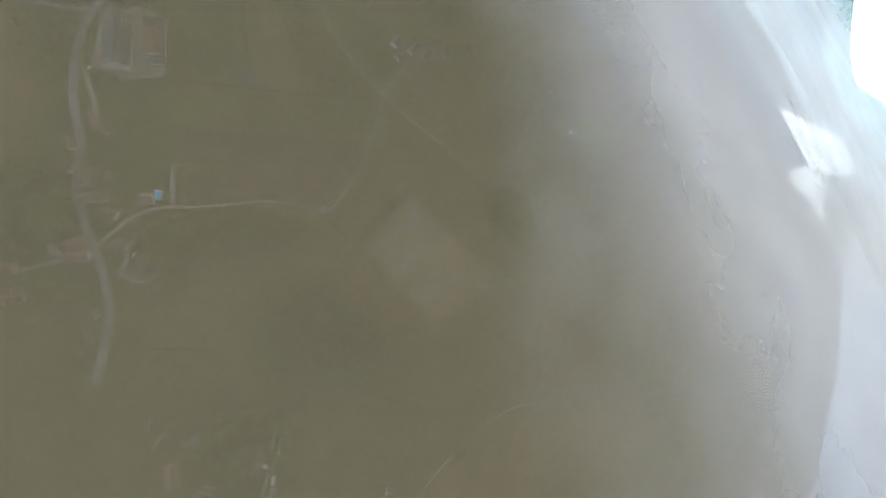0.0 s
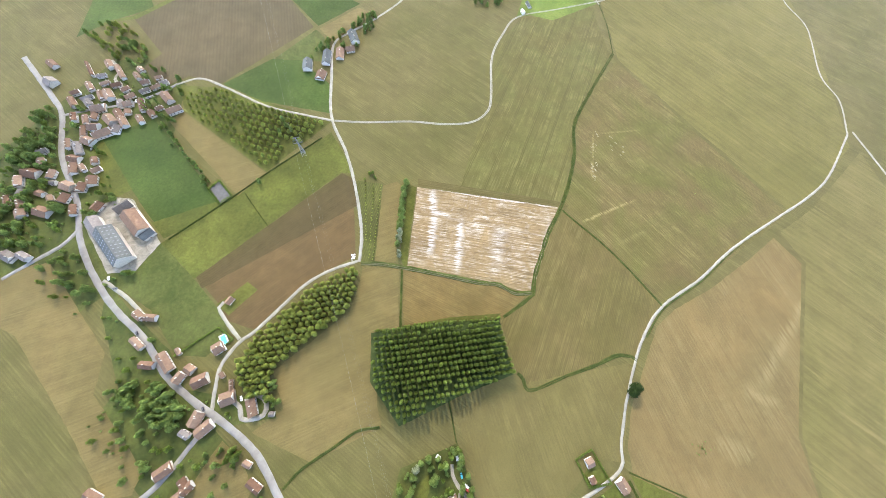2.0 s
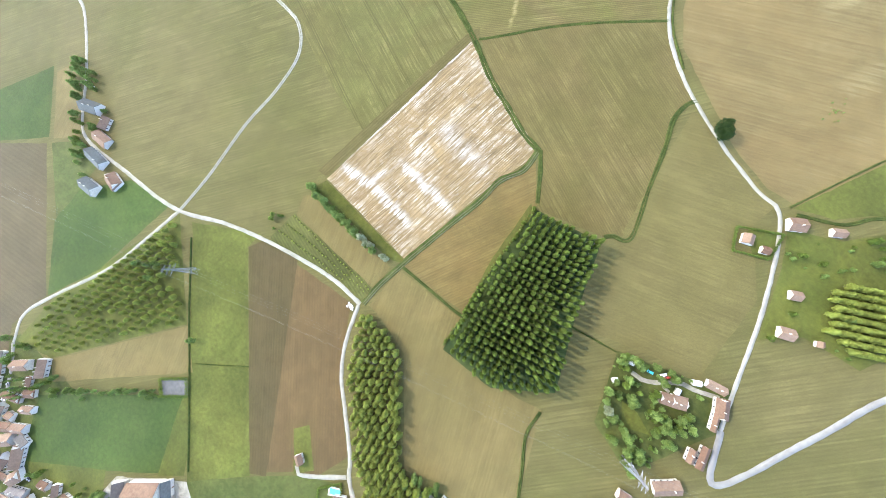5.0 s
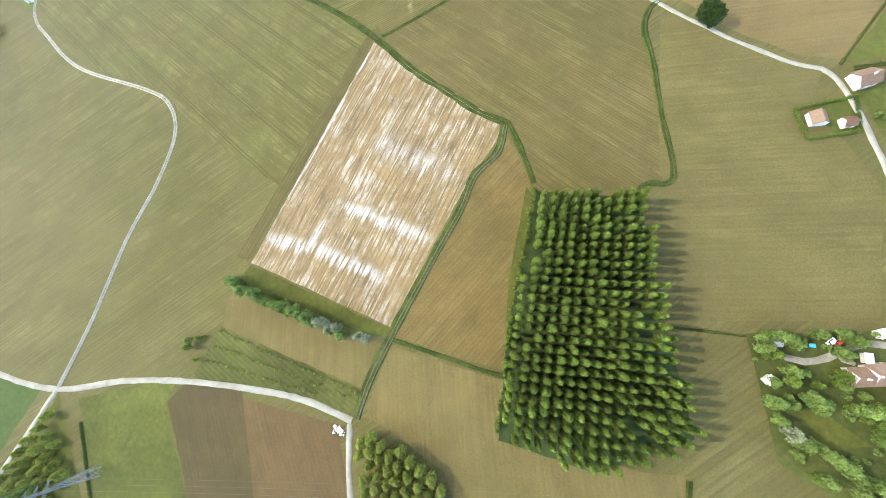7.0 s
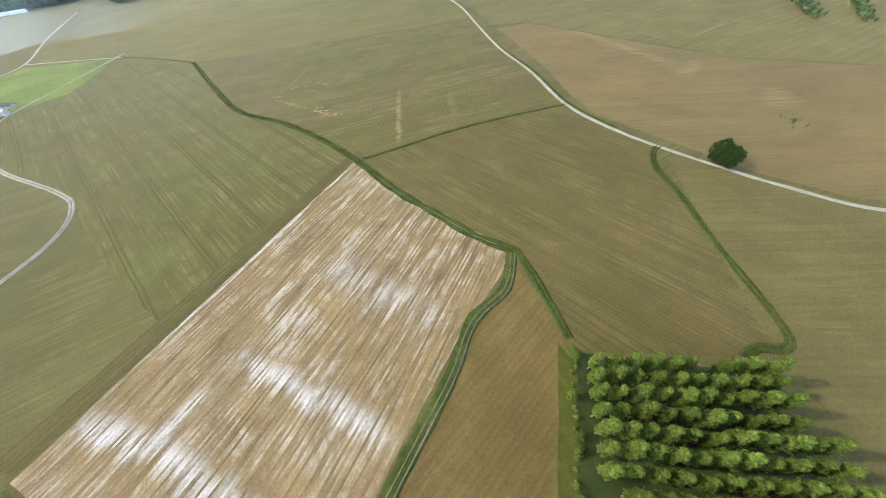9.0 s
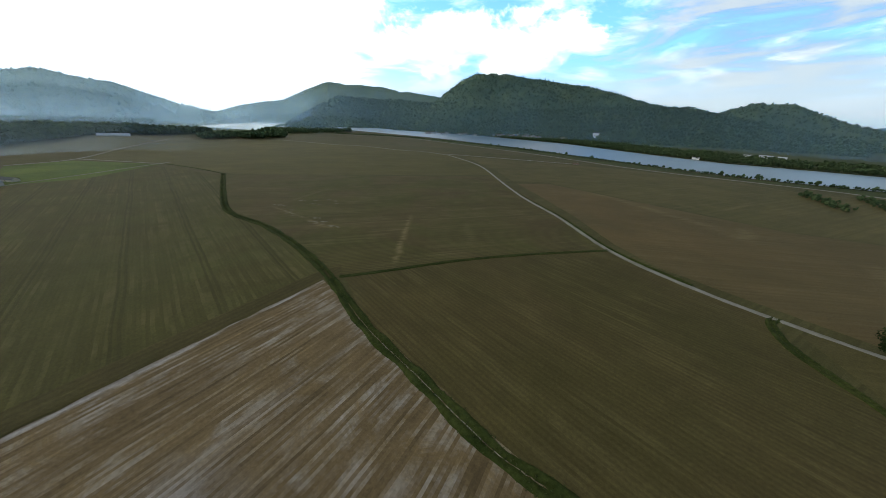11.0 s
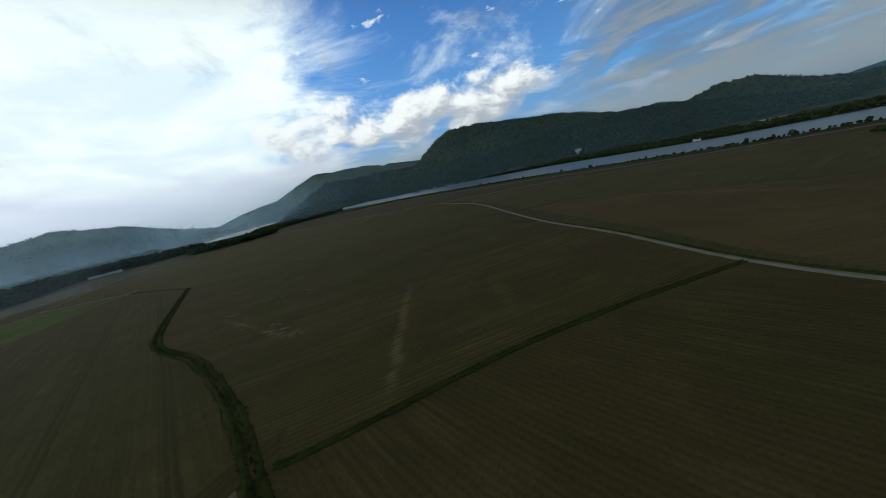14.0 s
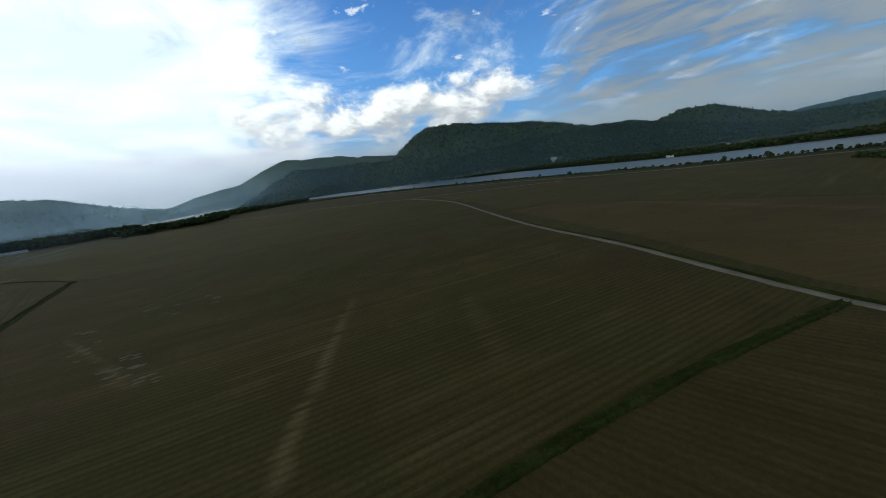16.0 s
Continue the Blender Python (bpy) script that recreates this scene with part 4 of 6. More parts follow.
def trunk_mesh(name, rng, height, r, limbs):
    """A tapered stem with a few rising limbs."""
    verts, faces = [], []

    def stick(a, b, ra, rb, sides=6, bends=3):
        d = (b - a).normalized()
        u = d.orthogonal().normalized()
        v = d.cross(u)
        for i in range(bends + 1):
            t = i / bends
            c = a.lerp(b, t) + u * math.sin(t * 3) * ra * 0.4
            rad = ra + (rb - ra) * t
            for s in range(sides):
                q = s / sides * 2 * math.pi
                verts.append(c + u * math.cos(q) * rad + v * math.sin(q) * rad)
            if i:
                k = len(verts) - 2 * sides
                for s in range(sides):
                    faces.append((k + s, k + (s + 1) % sides, k + sides + (s + 1) % sides, k + sides + s))

    stick(Vector((0, 0, -0.3)), Vector((0, 0, height)), r, r * 0.2)
    for i in range(limbs):
        a = i * 2.4
        z0 = height * (0.3 + 0.5 * i / max(1, limbs))
        ln = height * 0.28 * rng.uniform(0.7, 1.1)
        stick(Vector((0, 0, z0)), Vector((math.cos(a) * ln * 0.6, math.sin(a) * ln * 0.6, z0 + ln * 0.7)), r * 0.4, r * 0.1, 5, 2)
    me = bpy.data.meshes.new(name)
    me.from_pydata([tuple(v) for v in verts], [], faces)
    me.materials.append(M_BARK)
    return me


class Tree:
    """A kind of tree in a few shapes, planted as copies that share their meshes."""

    def __init__(self, name, label, group, seed, height, radius, base, leaves, leaf, lumps, mat, limbs=4, kinds=3, taper=0.35, loose=1.0):
        self.name, self.label, self.group = name, label, group
        rng = random.Random(seed)
        self.shapes = [(crown_mesh("crown", rng, height, radius, base, leaves, leaf, lumps, mat, taper, loose), trunk_mesh("trunk", rng, height * 0.8, height * 0.017 + 0.05, limbs)) for _ in range(kinds)]

    def plant(self, x, y, scale=1.0, rng=random):
        crown, trunk = self.shapes[rng.randrange(len(self.shapes))]
        e = new(self.name)
        e.matrix_basis = Matrix.Translation((x, y, 0)) @ Matrix.Rotation(rng.uniform(0, 6.28), 4, "Z") @ Matrix.Diagonal((scale * rng.uniform(0.93, 1.07), scale * rng.uniform(0.93, 1.07), scale * rng.uniform(0.92, 1.08), 1))
        for n, me in (("trunk", trunk), ("crown", crown)):
            new(n, me).parent = e
        return tagged(e, self.label, "tree", self.group)


def inside(p, ring):
    x, y, hit = p[0], p[1], False
    for (ax, ay), (bx, by) in zip(ring, ring[1:] + ring[:1]):
        if (ay > y) != (by > y) and x < (bx - ax) * (y - ay) / (by - ay) + ax:
            hit = not hit
    return hit


POPLAR = Tree("poplar_tree", "tall green plantation poplar standing in a row", "poplars in the plantation", 1, 16, 2.1, 2.6, 1500, 0.34, 10, M_POPLAR, 4, 4, 0.1, 0.6)
WALNUT = Tree("plantation_tree", "yellow-green rounded plantation tree in a row", "rounded plantation trees", 2, 8.8, 3.1, 1.4, 800, 0.42, 7, M_WALNUT, taper=0.1, loose=0.8)
OAK = Tree("oak_tree", "broad dark green oak beside the lane", "", 3, 12, 5.4, 2.0, 2400, 0.5, 18, M_DARKOAK, 6, 1, 0.2)

rng = random.Random(11)
ring = [(136, 97), (181, 113), (203, 70), (232, 20), (204, -8), (165, -16), (150, 30)]
o, ux, uy = Vector((138.5, 95.5)), Vector((0.93, 0.365)), Vector((0.27, -0.963)) 
for i in range(-2, 16):
    for j in range(0, 30):
        p = o + ux * (i * 4.9) + uy * (j * 4.35)
        if inside(p, ring) and rng.random() > 0.03:
            POPLAR.plant(p.x + rng.uniform(-0.35, 0.35), p.y + rng.uniform(-0.35, 0.35), rng.uniform(0.88, 1.08), rng)
ring = [(107, -42), (146, -42), (174, -67), (207, -95), (227, -89), (226, -110), (205, -126), (174, -113), (128, -79), (107, -53)]
o, ux, uy = Vector((112, -45)), Vector((0.75, -0.66)), Vector((0.66, 0.75))
for i in range(-3, 34):
    for j in range(-6, 9):
        p = o + ux * (i * 5.0) + uy * (j * 5.6 + (i % 2) * 2.8)
        if inside(p, ring):
            WALNUT.plant(p.x + rng.uniform(-0.5, 0.5), p.y + rng.uniform(-0.5, 0.5), rng.uniform(0.85, 1.1), rng)
OAK.plant(178.5, 227.5, 1.0)
OAK.plant(183, 224.5, 0.85)

# ---- buildings ----
def plain(name, col, var=0.25, rough=0.9, size=0.6, bump=0.2, spec=0.2, metallic=0.0):
    g = Nodes(name)
    v = g.coords()
    info = g.n.new("ShaderNodeObjectInfo")
    n = g.noise(v, size, 5, 0.65)
    c = g.mix(var, col, g.ramp(n, (0.3, 0.5), (0.7, 1.45)), "MULTIPLY")
    c = g.mix(0.5, c, g.ramp(info.outputs["Random"], (0.0, 0.7), (1.0, 1.3)), "MULTIPLY")
    return g.done(c, rough, g.noise(v, size * 12, 4), bump, 0.02, metallic, spec)


def roof_material(name, a, b):
    g = Nodes(name)
    v = g.coords()
    info = g.n.new("ShaderNodeObjectInfo")
    c = g.mix(info.outputs["Random"], a, b)
    c = g.mix(0.5, c, g.ramp(g.noise(v, 0.5, 6, 0.7, 0.5), (0.3, 0.55), (0.7, 1.4)), "MULTIPLY")
    tiles = g.wave(v, 1.6, 0.5, 2, 2)
    c = g.mix(0.25, c, g.ramp(tiles, (0.2, 0.6), (0.7, 1.2)), "MULTIPLY")
    return g.done(c, 0.9, tiles, 0.4, 0.05, spec=0.08)


M_TILE = roof_material("clay_tiles", (0.082, 0.045, 0.027), (0.14, 0.093, 0.063))
M_SLATE = roof_material("grey_slate", (0.07, 0.06, 0.05), (0.12, 0.105, 0.092))
M_SHEET = roof_material("ribbed_sheet", (0.048, 0.052, 0.048), (0.07, 0.075, 0.07))
M_WHITE = plain("white_sheet_roof", (0.36, 0.36, 0.35), 0.2)
M_WALL = plain("limewashed_wall", (0.3, 0.275, 0.235))
M_CASTLE = plain("white_render", (0.62, 0.6, 0.55), 0.15)
M_STONE = plain("rubble_stone", (0.3, 0.265, 0.21), 0.5, size=1.2)
M_COURT = plain("worn_asphalt", (0.065, 0.062, 0.056), 0.5, size=0.3)
M_PANE = plain("window_glass", (0.03, 0.035, 0.04), 0.1, 0.12, bump=0.0, spec=0.6)
M_WOOD = plain("stained_wood", (0.14, 0.085, 0.05), 0.4, size=2.0)
M_SHUTTER = plain("painted_shutter", (0.2, 0.22, 0.2), 0.2)


def box(bm, x0, x1, y0, y1, z0, z1):
    v = [bm.verts.new(p) for p in ((x0, y0, z0), (x1, y0, z0), (x1, y1, z0), (x0, y1, z0), (x0, y0, z1), (x1, y0, z1), (x1, y1, z1), (x0, y1, z1))]
    for f in ((3, 2, 1, 0), (4, 5, 6, 7), (0, 1, 5, 4), (1, 2, 6, 5), (2, 3, 7, 6), (3, 0, 4, 7)):
        bm.faces.new([v[i] for i in f])


def gable_walls(l, w, h, rise):
    bm = bmesh.new()
    pts = [(-w / 2, 0), (w / 2, 0), (w / 2, h), (0, h + rise), (-w / 2, h)]
    a = [bm.verts.new((-l / 2, y, z)) for y, z in pts]
    b = [bm.verts.new((l / 2, y, z)) for y, z in pts]
    bm.faces.new(a[::-1])
    bm.faces.new(b)
    for i in range(5):
        j = (i + 1) % 5
        bm.faces.new((a[i], a[j], b[j], b[i]))
    return bm


def gable_roof(l, w, h, rise, over=0.5, thick=0.22, hip=0.0):
    """Two tiled slopes with thickness, an eave and a verge overhang, a slightly sagging ridge; hip pulls the ridge ends in."""
    bm = bmesh.new()
    k = rise / (w / 2)
    n = 6
    for side in (-1, 1):
        top, low = [], []
        for i in range(n + 1):
            s = i / n * 2 - 1
            sag = -0.1 * math.cos(s * math.pi / 2) - 0.05
            xr, xe = s * (l / 2 + over - hip), s * (l / 2 + over)
            top.append((bm.verts.new((xr, 0, h + rise + 0.25 + sag)), bm.verts.new((xr, 0, h + rise + 0.25 + sag - thick))))
            e = h - over * k + 0.2
            low.append((bm.verts.new((xe, side * (w / 2 + over), e)), bm.verts.new((xe, side * (w / 2 + over), e - thick))))
        for i in range(n):
            q = [(top[i][0], low[i][0], low[i + 1][0], top[i + 1][0]), (top[i][1], top[i + 1][1], low[i + 1][1], low[i][1]), (low[i][0], low[i][1], low[i + 1][1], low[i + 1][0])]
            for f in q:
                bm.faces.new(f if side < 0 else f[::-1])
        for i in (0, n):
            bm.faces.new((top[i][0], top[i][1], low[i][1], low[i][0]))
        if hip:
            ends = (low, top)
            if side < 0:
                keep = ends
            else:
                for i in (0, n):
                    bm.faces.new((top[i][0], low[i][0], keep[0][i][0]))
    bmesh.ops.recalc_face_normals(bm, faces=bm.faces)
    return bm


def shared_box(name, mat, sx, sy, sz):
    bm = bmesh.new()
    box(bm, -sx / 2, sx / 2, -sy / 2, sy / 2, 0, sz)
    me = bpy.data.meshes.new(name)
    bm.to_mesh(me)
    bm.free()
    me.materials.append(mat)
    return me


WINDOW, DOOR, SHUTTER = shared_box("window", M_PANE, 0.9, 0.1, 1.25), shared_box("door", M_WOOD, 1.0, 0.1, 2.05), shared_box("shutter", M_SHUTTER, 0.4, 0.07, 1.3)
SKYLIGHT = shared_box("skylight", plain("frosted_sheet", (0.09, 0.1, 0.1), 0.2, 0.4), 0.9, 1.3, 0.12)
CHIMNEY = shared_box("chimney", M_STONE, 0.6, 0.8, 1.7)


def house(rng, x, y, l, w, ang, roof=None, label="", wallmat=None, h=None, name="house", plainroof=False):
    """A gabled house with walls, tiled roof, chimney, door and shuttered windows."""
    if w > l:
        l, w, ang = w, l, ang + 90
    l, w = max(l - 0.6, 3.0), max(min(w - 0.4, 11.0 if l < 25 else 16.0), 2.6)
    small = l < 7.5
    h = h or (2.4 if small else rng.uniform(2.5, 3.8))
    rise = w * rng.uniform(0.27, 0.36)
    e = new(name)
    e.matrix_basis = pose(x, y, 0, 0, 0, ang)
    roof = roof or rng.choice((M_TILE, M_TILE, M_TILE, M_TILE, M_TILE, M_SLATE))
    what = {"clay_tiles": "clay-tiled", "grey_slate": "grey-roofed", "ribbed_sheet": "sheet-roofed", "white_sheet_roof": "white-roofed"}[roof.name]
    wallmat = wallmat or rng.choice((M_WALL, M_WALL, M_STONE))
    part("wall", gable_walls(l, w, h, rise), wallmat, e)
    part("roof", gable_roof(l, w, h, rise, 0.25 if small else 0.5, 0.2, 1.6 if (not small and not plainroof and rng.random() < 0.25) else 0.0), roof, e)
    if not small and not plainroof:
        for k in range(1 + (rng.random() < 0.4)):
            c = new("chimney", CHIMNEY)
            c.parent = e
            c.location = (rng.uniform(-0.35, 0.35) * l, rng.uniform(-0.6, 0.6), h + rise - 0.7)
        nx = max(2, int(l / 3.2))
        for side in (-1, 1):
            for k in range(nx):
                wx_ = -l / 2 + (k + 0.5) * l / nx
                door = side < 0 and k == nx // 2
                o = new("door" if door else "window", DOOR if door else WINDOW)
                o.parent = e
                o.location = (wx_, side * (w / 2 + 0.02), 0.02 if door else 1.0)
                if h > 4.6:
                    o = new("window", WINDOW)
                    o.parent = e
                    o.location = (wx_, side * (w / 2 + 0.02), 3.1)
    else:
        o = new("door", DOOR)
        o.parent = e
        o.location = (0, -(w / 2 + 0.02), 0.02)
    return tagged(e, label or ("small %s shed among gardens" % what if small else "%s village house with pale walls" % what), "shed" if small else "house", "")


rng = random.Random(5)
PLACES = []


def quarter(rows):
    """Houses of one quarter: x, y, length, width, heading."""
    for x, y, l, w, a in rows:
        PLACES.append((x, y, max(l, w) / 2 + 1.5))
        roof = None
        if x > 235 and y > -20:
            roof = M_TILE
        if l * w > 330:
            roof = M_SHEET
        low = x < -250 and y > 0
        shrink = 0.72 if x > 235 and y > -20 else 0.86
        house(rng, x, y, min(l, 14 if low else 30) * (1 if low else shrink), min(w, 6) if low else w * shrink, a, roof, h=2.0 if low else None, plainroof=low)


quarter([(-57.2, -436.7, 12.9, 13.3, 156), (-83.8, -451.8, 16.0, 9.0, 60), (-60.2, -395.5, 17.0, 7.1, 47), (-50.7, -377.2, 16.9, 8.3, 41), (-52.5, -369.5, 18.4, 10.1, 46), (-32.2, -370.2, 16.4, 15.4, 119), (-19.7, -368.6, 8.5, 10.3, 102), (-19.4, -350.7, 16.3, 11.4, 57), (-29.0, -346.4, 14.9, 8.6, 46), (-18.6, -335.5, 16.3, 8.4, 46), (-33.6, -339.3, 8.3, 8.9, 119), (-0.6, -348.1, 20.8, 12.8, 133), (-6.8, -360.7, 11.2, 10.9, 102), (1.0, -368.5, 16.6, 6.0, 30), (12.3, -356.1, 13.1, 10.9, 79), (23.1, -361.2, 20.5, 7.9, 42), (19.7, -372.7, 14.4, 5.8, 30), (35.5, -357.5, 12.8, 9.5, 89), (47.3, -352.1, 15.0, 9.0, 31)])
quarter([(44.6, -344.1, 11.6, 5.4, 49), (67.2, -346.0, 13.4, 11.4, 79), (66.4, -332.5, 10.4, 12.1, 101), (57.8, -327.5, 11.7, 12.7, 115), (80.7, -340.8, 11.0, 11.1, 88), (57.4, -367.4, 8.8, 11.0, 101), (65.6, -361.0, 6.1, 5.8, 101), (59.3, -385.9, 16.8, 11.9, 89), (70.8, -391.1, 14.5, 9.0, 33), (81.9, -382.5, 8.9, 9.1, 100), (92.0, -388.9, 14.4, 5.3, 39), (102.6, -368.6, 9.7, 10.0, 130), (97.8, -350.8, 15.7, 11.6, 83), (91.7, -326.1, 13.4, 7.5, 30), (83.5, -307.5, 10.7, 11.0, 79), (-46.0, -329.6, 22.9, 6.8, 36), (-26.0, -321.1, 13.9, 6.9, 46), (-62.3, -308.1, 19.3, 10.2, 51), (-46.8, -292.7, 17.6, 10.8, 133)])
quarter([(-97.3, -392.7, 14.9, 8.2, 46), (-88.9, -376.4, 29.3, 6.3, 46), (-85.5, -409.7, 30.0, 3.6, 44), (-34.2, -399.7, 18.1, 7.3, 48), (144.2, -352.3, 14.8, 9.5, 71), (142.2, -339.8, 12.9, 7.1, 71), (-45.0, -343.6, 10.1, 9.1, 118), (-43.0, -352.2, 13.8, 6.7, 34), (-7.6, -338.1, 9.6, 12.6, 102), (79.3, -365.1, 9.1, 7.4, 79), (-14.2, -374.2, 15.0, 6.4, 36)])
quarter([(177.7, -219.6, 11.2, 7.2, 64), (178.2, -209.4, 11.0, 6.6, 93), (200.1, -209.9, 15.3, 5.8, 61), (215.2, -194.0, 12.8, 6.8, 93), (211.2, -181.3, 21.0, 8.5, 50), (201.9, -175.4, 7.9, 4.0, 49), (221.0, -165.5, 9.6, 8.7, 159), (214.1, -160.3, 8.6, 8.8, 159), (220.9, -147.9, 13.3, 11.0, 125), (194.6, -143.9, 10.5, 10.5, 133), (154.0, -150.9, 8.4, 6.8, 159), (231.1, -122.1, 13.6, 11.9, 118), (235.2, -100.5, 15.6, 8.1, 30), (238.0, -83.9, 5.4, 4.6, 97), (248.1, -140.0, 12.7, 10.5, 169), (253.7, -130.8, 14.3, 9.4, 142), (259.1, -143.6, 9.5, 5.2, 72), (283.9, -148.9, 14.9, 8.8, 134)])
quarter([(290.8, -129.7, 13.6, 6.8, 51), (273.0, -90.4, 8.2, 5.1, 72), (285.6, -80.3, 13.2, 6.7, 65), (221.5, -122.9, 11.2, 3.6, 22), (215.0, -133.1, 6.1, 4.0, 48)])
quarter([(303.4, -189.2, 14.3, 6.6, 74), (316.3, -149.1, 12.7, 13.9, 47), (300.5, -133.7, 7.8, 13.3, 45), (291.7, -127.5, 6.6, 9.6, 52)])
quarter([(-219.6, -128.9, 26.0, 13.9, 28), (-183.7, -138.2, 22.9, 11.9, 12), (-195.7, -127.9, 14.0, 11.6, 118), (-171.8, -152.9, 28.5, 11.9, 9), (-152.5, -172.1, 19.2, 20.8, 104), (-139.3, -151.3, 15.1, 17.6, 90), (-265.3, -392.5, 36.5, 12.3, 42)])
quarter([(242.0, 182.6, 9.8, 9.9, 27), (253.8, 184.5, 7.3, 7.2, 28), (254.7, 209.7, 13.1, 11.6, 39), (274.2, 223.0, 10.5, 7.8, 39), (284.4, 175.0, 9.0, 8.5, 35), (296.2, 153.0, 11.6, 10.0, 31), (312.7, 162.1, 5.2, 5.8, 31), (285.5, 75.3, 12.5, 10.7, 34), (303.2, 91.3, 17.3, 10.1, 126)])
quarter([(293.1, 98.6, 15.7, 7.1, 20), (305.0, 84.4, 21.5, 4.5, 118), (316.2, 61.8, 19.4, 6.1, 114), (311.2, 57.6, 11.7, 5.9, 114), (315.6, 32.9, 22.2, 11.0, 55), (304.7, 9.4, 12.3, 8.0, 18), (300.0, -4.8, 11.3, 4.6, 46), (373.1, 170.7, 15.2, 12.6, -6), (313.2, 162.9, 4.3, 4.6, 41)])
quarter([(-366.3, 115.6, 31.4, 21.2, 23), (-404.6, 40.7, 58.3, 20.5, 21), (-376.5, 66.3, 21.9, 25.4, 108)])
barns = [(120.4, -269.8, 42.4, 14.5, 51), (105.0, -294.2, 22.3, 11.2, 51), (94.8, -262.9, 28.7, 12.0, 53), (80.0, -283.0, 14.4, 9.9, 143), (103.9, -248.8, 11.7, 6.6, 148)]
for (x, y, l, w, a), (roof, h, label) in zip(barns, (
    (M_SHEET, 6.5, "long barn with a grey-blue sheet roof"), (M_SLATE, 6.0, "brown-roofed wing of the long barn"), (M_TILE, 6.0, "brown-tiled barn in the farmyard"),
    (M_SLATE, 4.0, "grey-roofed farm outbuilding in the yard"), (M_SHEET, 3.5, "open farm shed beside the yard"))):
    barn = house(rng, x, y, l, w + 2, a, roof, label, M_STONE, h, "barn", True)
    if roof is M_SHEET and h > 6:
        bm_ = [c for c in barn.children if c.name.startswith("roof")][0].data
        top = max(v.co.z for v in bm_.vertices)
        eave = max(v.co.y for v in bm_.vertices)
        low = min(v.co.z for v in bm_.vertices) + 0.2
        half = max(v.co.x for v in bm_.vertices)
        for side in (-1, 1):
            for row in range(3):
                for col in range(9):
                    f = 0.2 + 0.28 * row
                    o = new("skylight", SKYLIGHT)
                    o.parent = barn
                    o.location = (-half + (col + 0.7) * half * 2 / 9.4, side * eave * f, top + (low - top) * f + 0.02)
                    o.rotation_euler = (-side * math.atan2(top - low, eave), 0, 0)
    PLACES.append((x, y, l / 2 + 2))

# smaller houses and outbuildings filling the village between the larger ones
ring = [(-105, -395), (-34, -412), (25, -395), (60, -392), (105, -385), (85, -330), (52, -322), (5, -362), (-20, -322), (-62, -296), (-92, -312)]
STREETS = [((-39, -427), (-16, -403)), ((-16, -403), (35, -373)), ((35, -373), (81, -331)), ((81, -331), (120, -305)), ((-16, -403), (-48, -345)), ((-48, -345), (-88, -309))]
for _ in range(900):
    x, y = rng.uniform(-105, 105), rng.uniform(-412, -296)
    crowded = any((x - a) ** 2 + (y - b) ** 2 < (r * 0.72 + 5.5) ** 2 for a, b, r in PLACES)
    on_road = min(abs((x - ax) * (by - ay) - (y - ay) * (bx - ax)) / math.hypot(bx - ax, by - ay) for (ax, ay), (bx, by) in STREETS) < 6
    if inside((x, y), ring) and not crowded and not on_road:
        house(rng, x, y, rng.uniform(7.6, 12), rng.uniform(5, 7), rng.choice((40, 46, 52, 128, 136)) + rng.uniform(-6, 6))
        PLACES.append((x, y, 6))

# small things in the gardens and on the road
M_CARS = [plain("car_paint_" + n, c, 0.05, 0.3, spec=0.5) for n, c in (("dark", (0.03, 0.03, 0.035)), ("white", (0.6, 0.6, 0.6)), ("turquoise", (0.03, 0.35, 0.4)), ("red", (0.3, 0.03, 0.02)))]
M_RUBBER = plain("tyre_rubber", (0.02, 0.02, 0.02), 0.1)


def car(x, y, ang, paint, label):
    """A small parked car: lower body, tapered cabin with glass, four wheels."""
    e = new("car")
    e.matrix_basis = pose(x, y, 0.3, 0, 0, ang)
    bm = bmesh.new()
    box(bm, -2.05, 2.05, -0.85, 0.85, 0.3, 0.85)
    bmesh.ops.bevel(bm, geom=bm.edges[:], offset=0.14, segments=2, affect="EDGES")
    part("body", bm, paint, e)
    bm = bmesh.new()
    box(bm, -1.3, 0.9, -0.76, 0.76, 0.84, 1.32)
    for v in bm.verts:
        if v.co.z > 1:
            v.co.x, v.co.y = v.co.x * 0.72 - 0.05, v.co.y * 0.84
    part("window_band", bm, M_PANE, e)
    bm = bmesh.new()
    box(bm, -0.98, 0.58, -0.63, 0.63, 1.325, 1.4)
    part("roof", bm, paint, e)
    for sx in (-1.25, 1.25):
        for sy in (-0.8, 0.8):
            bm = bmesh.new()
            bmesh.ops.create_cone(bm, cap_ends=True, segments=14, radius1=0.31, radius2=0.31, depth=0.2, matrix=Matrix.Translation((sx, sy, 0.31)) @ Matrix.Rotation(math.pi / 2, 4, "X"))
            part("wheel", bm, M_RUBBER, e)
    return tagged(e, label, "car", "parked cars")


car(192.2, -215.4, 48, M_CARS[0], "small dark car on the grey village road")
car(241.1, -138.3, 40, M_CARS[0], "dark car on the village road")
car(262.7, 76.0, 20, M_CARS[2], "turquoise van parked on garden grass")
car(269.2, 80.8, 60, M_CARS[1], "white car beside the garden path")
car(271.5, 81.6, 60, M_CARS[3], "red car beside the garden path")
for x, y, a, p in ((150, -262, 30, 1), (158, -252, 100, 0), (-52, -340, 20, 1), (-60, -330, 80, 0), (230, -112, 30, 1), (-240, -118, 40, 1), (-5, -370, 70, 1), (20, -350, 10, 0), (60, -330, 40, 1)):
    car(x, y, a, M_CARS[p], ("white" if p else "dark") + " car parked in a village yard")
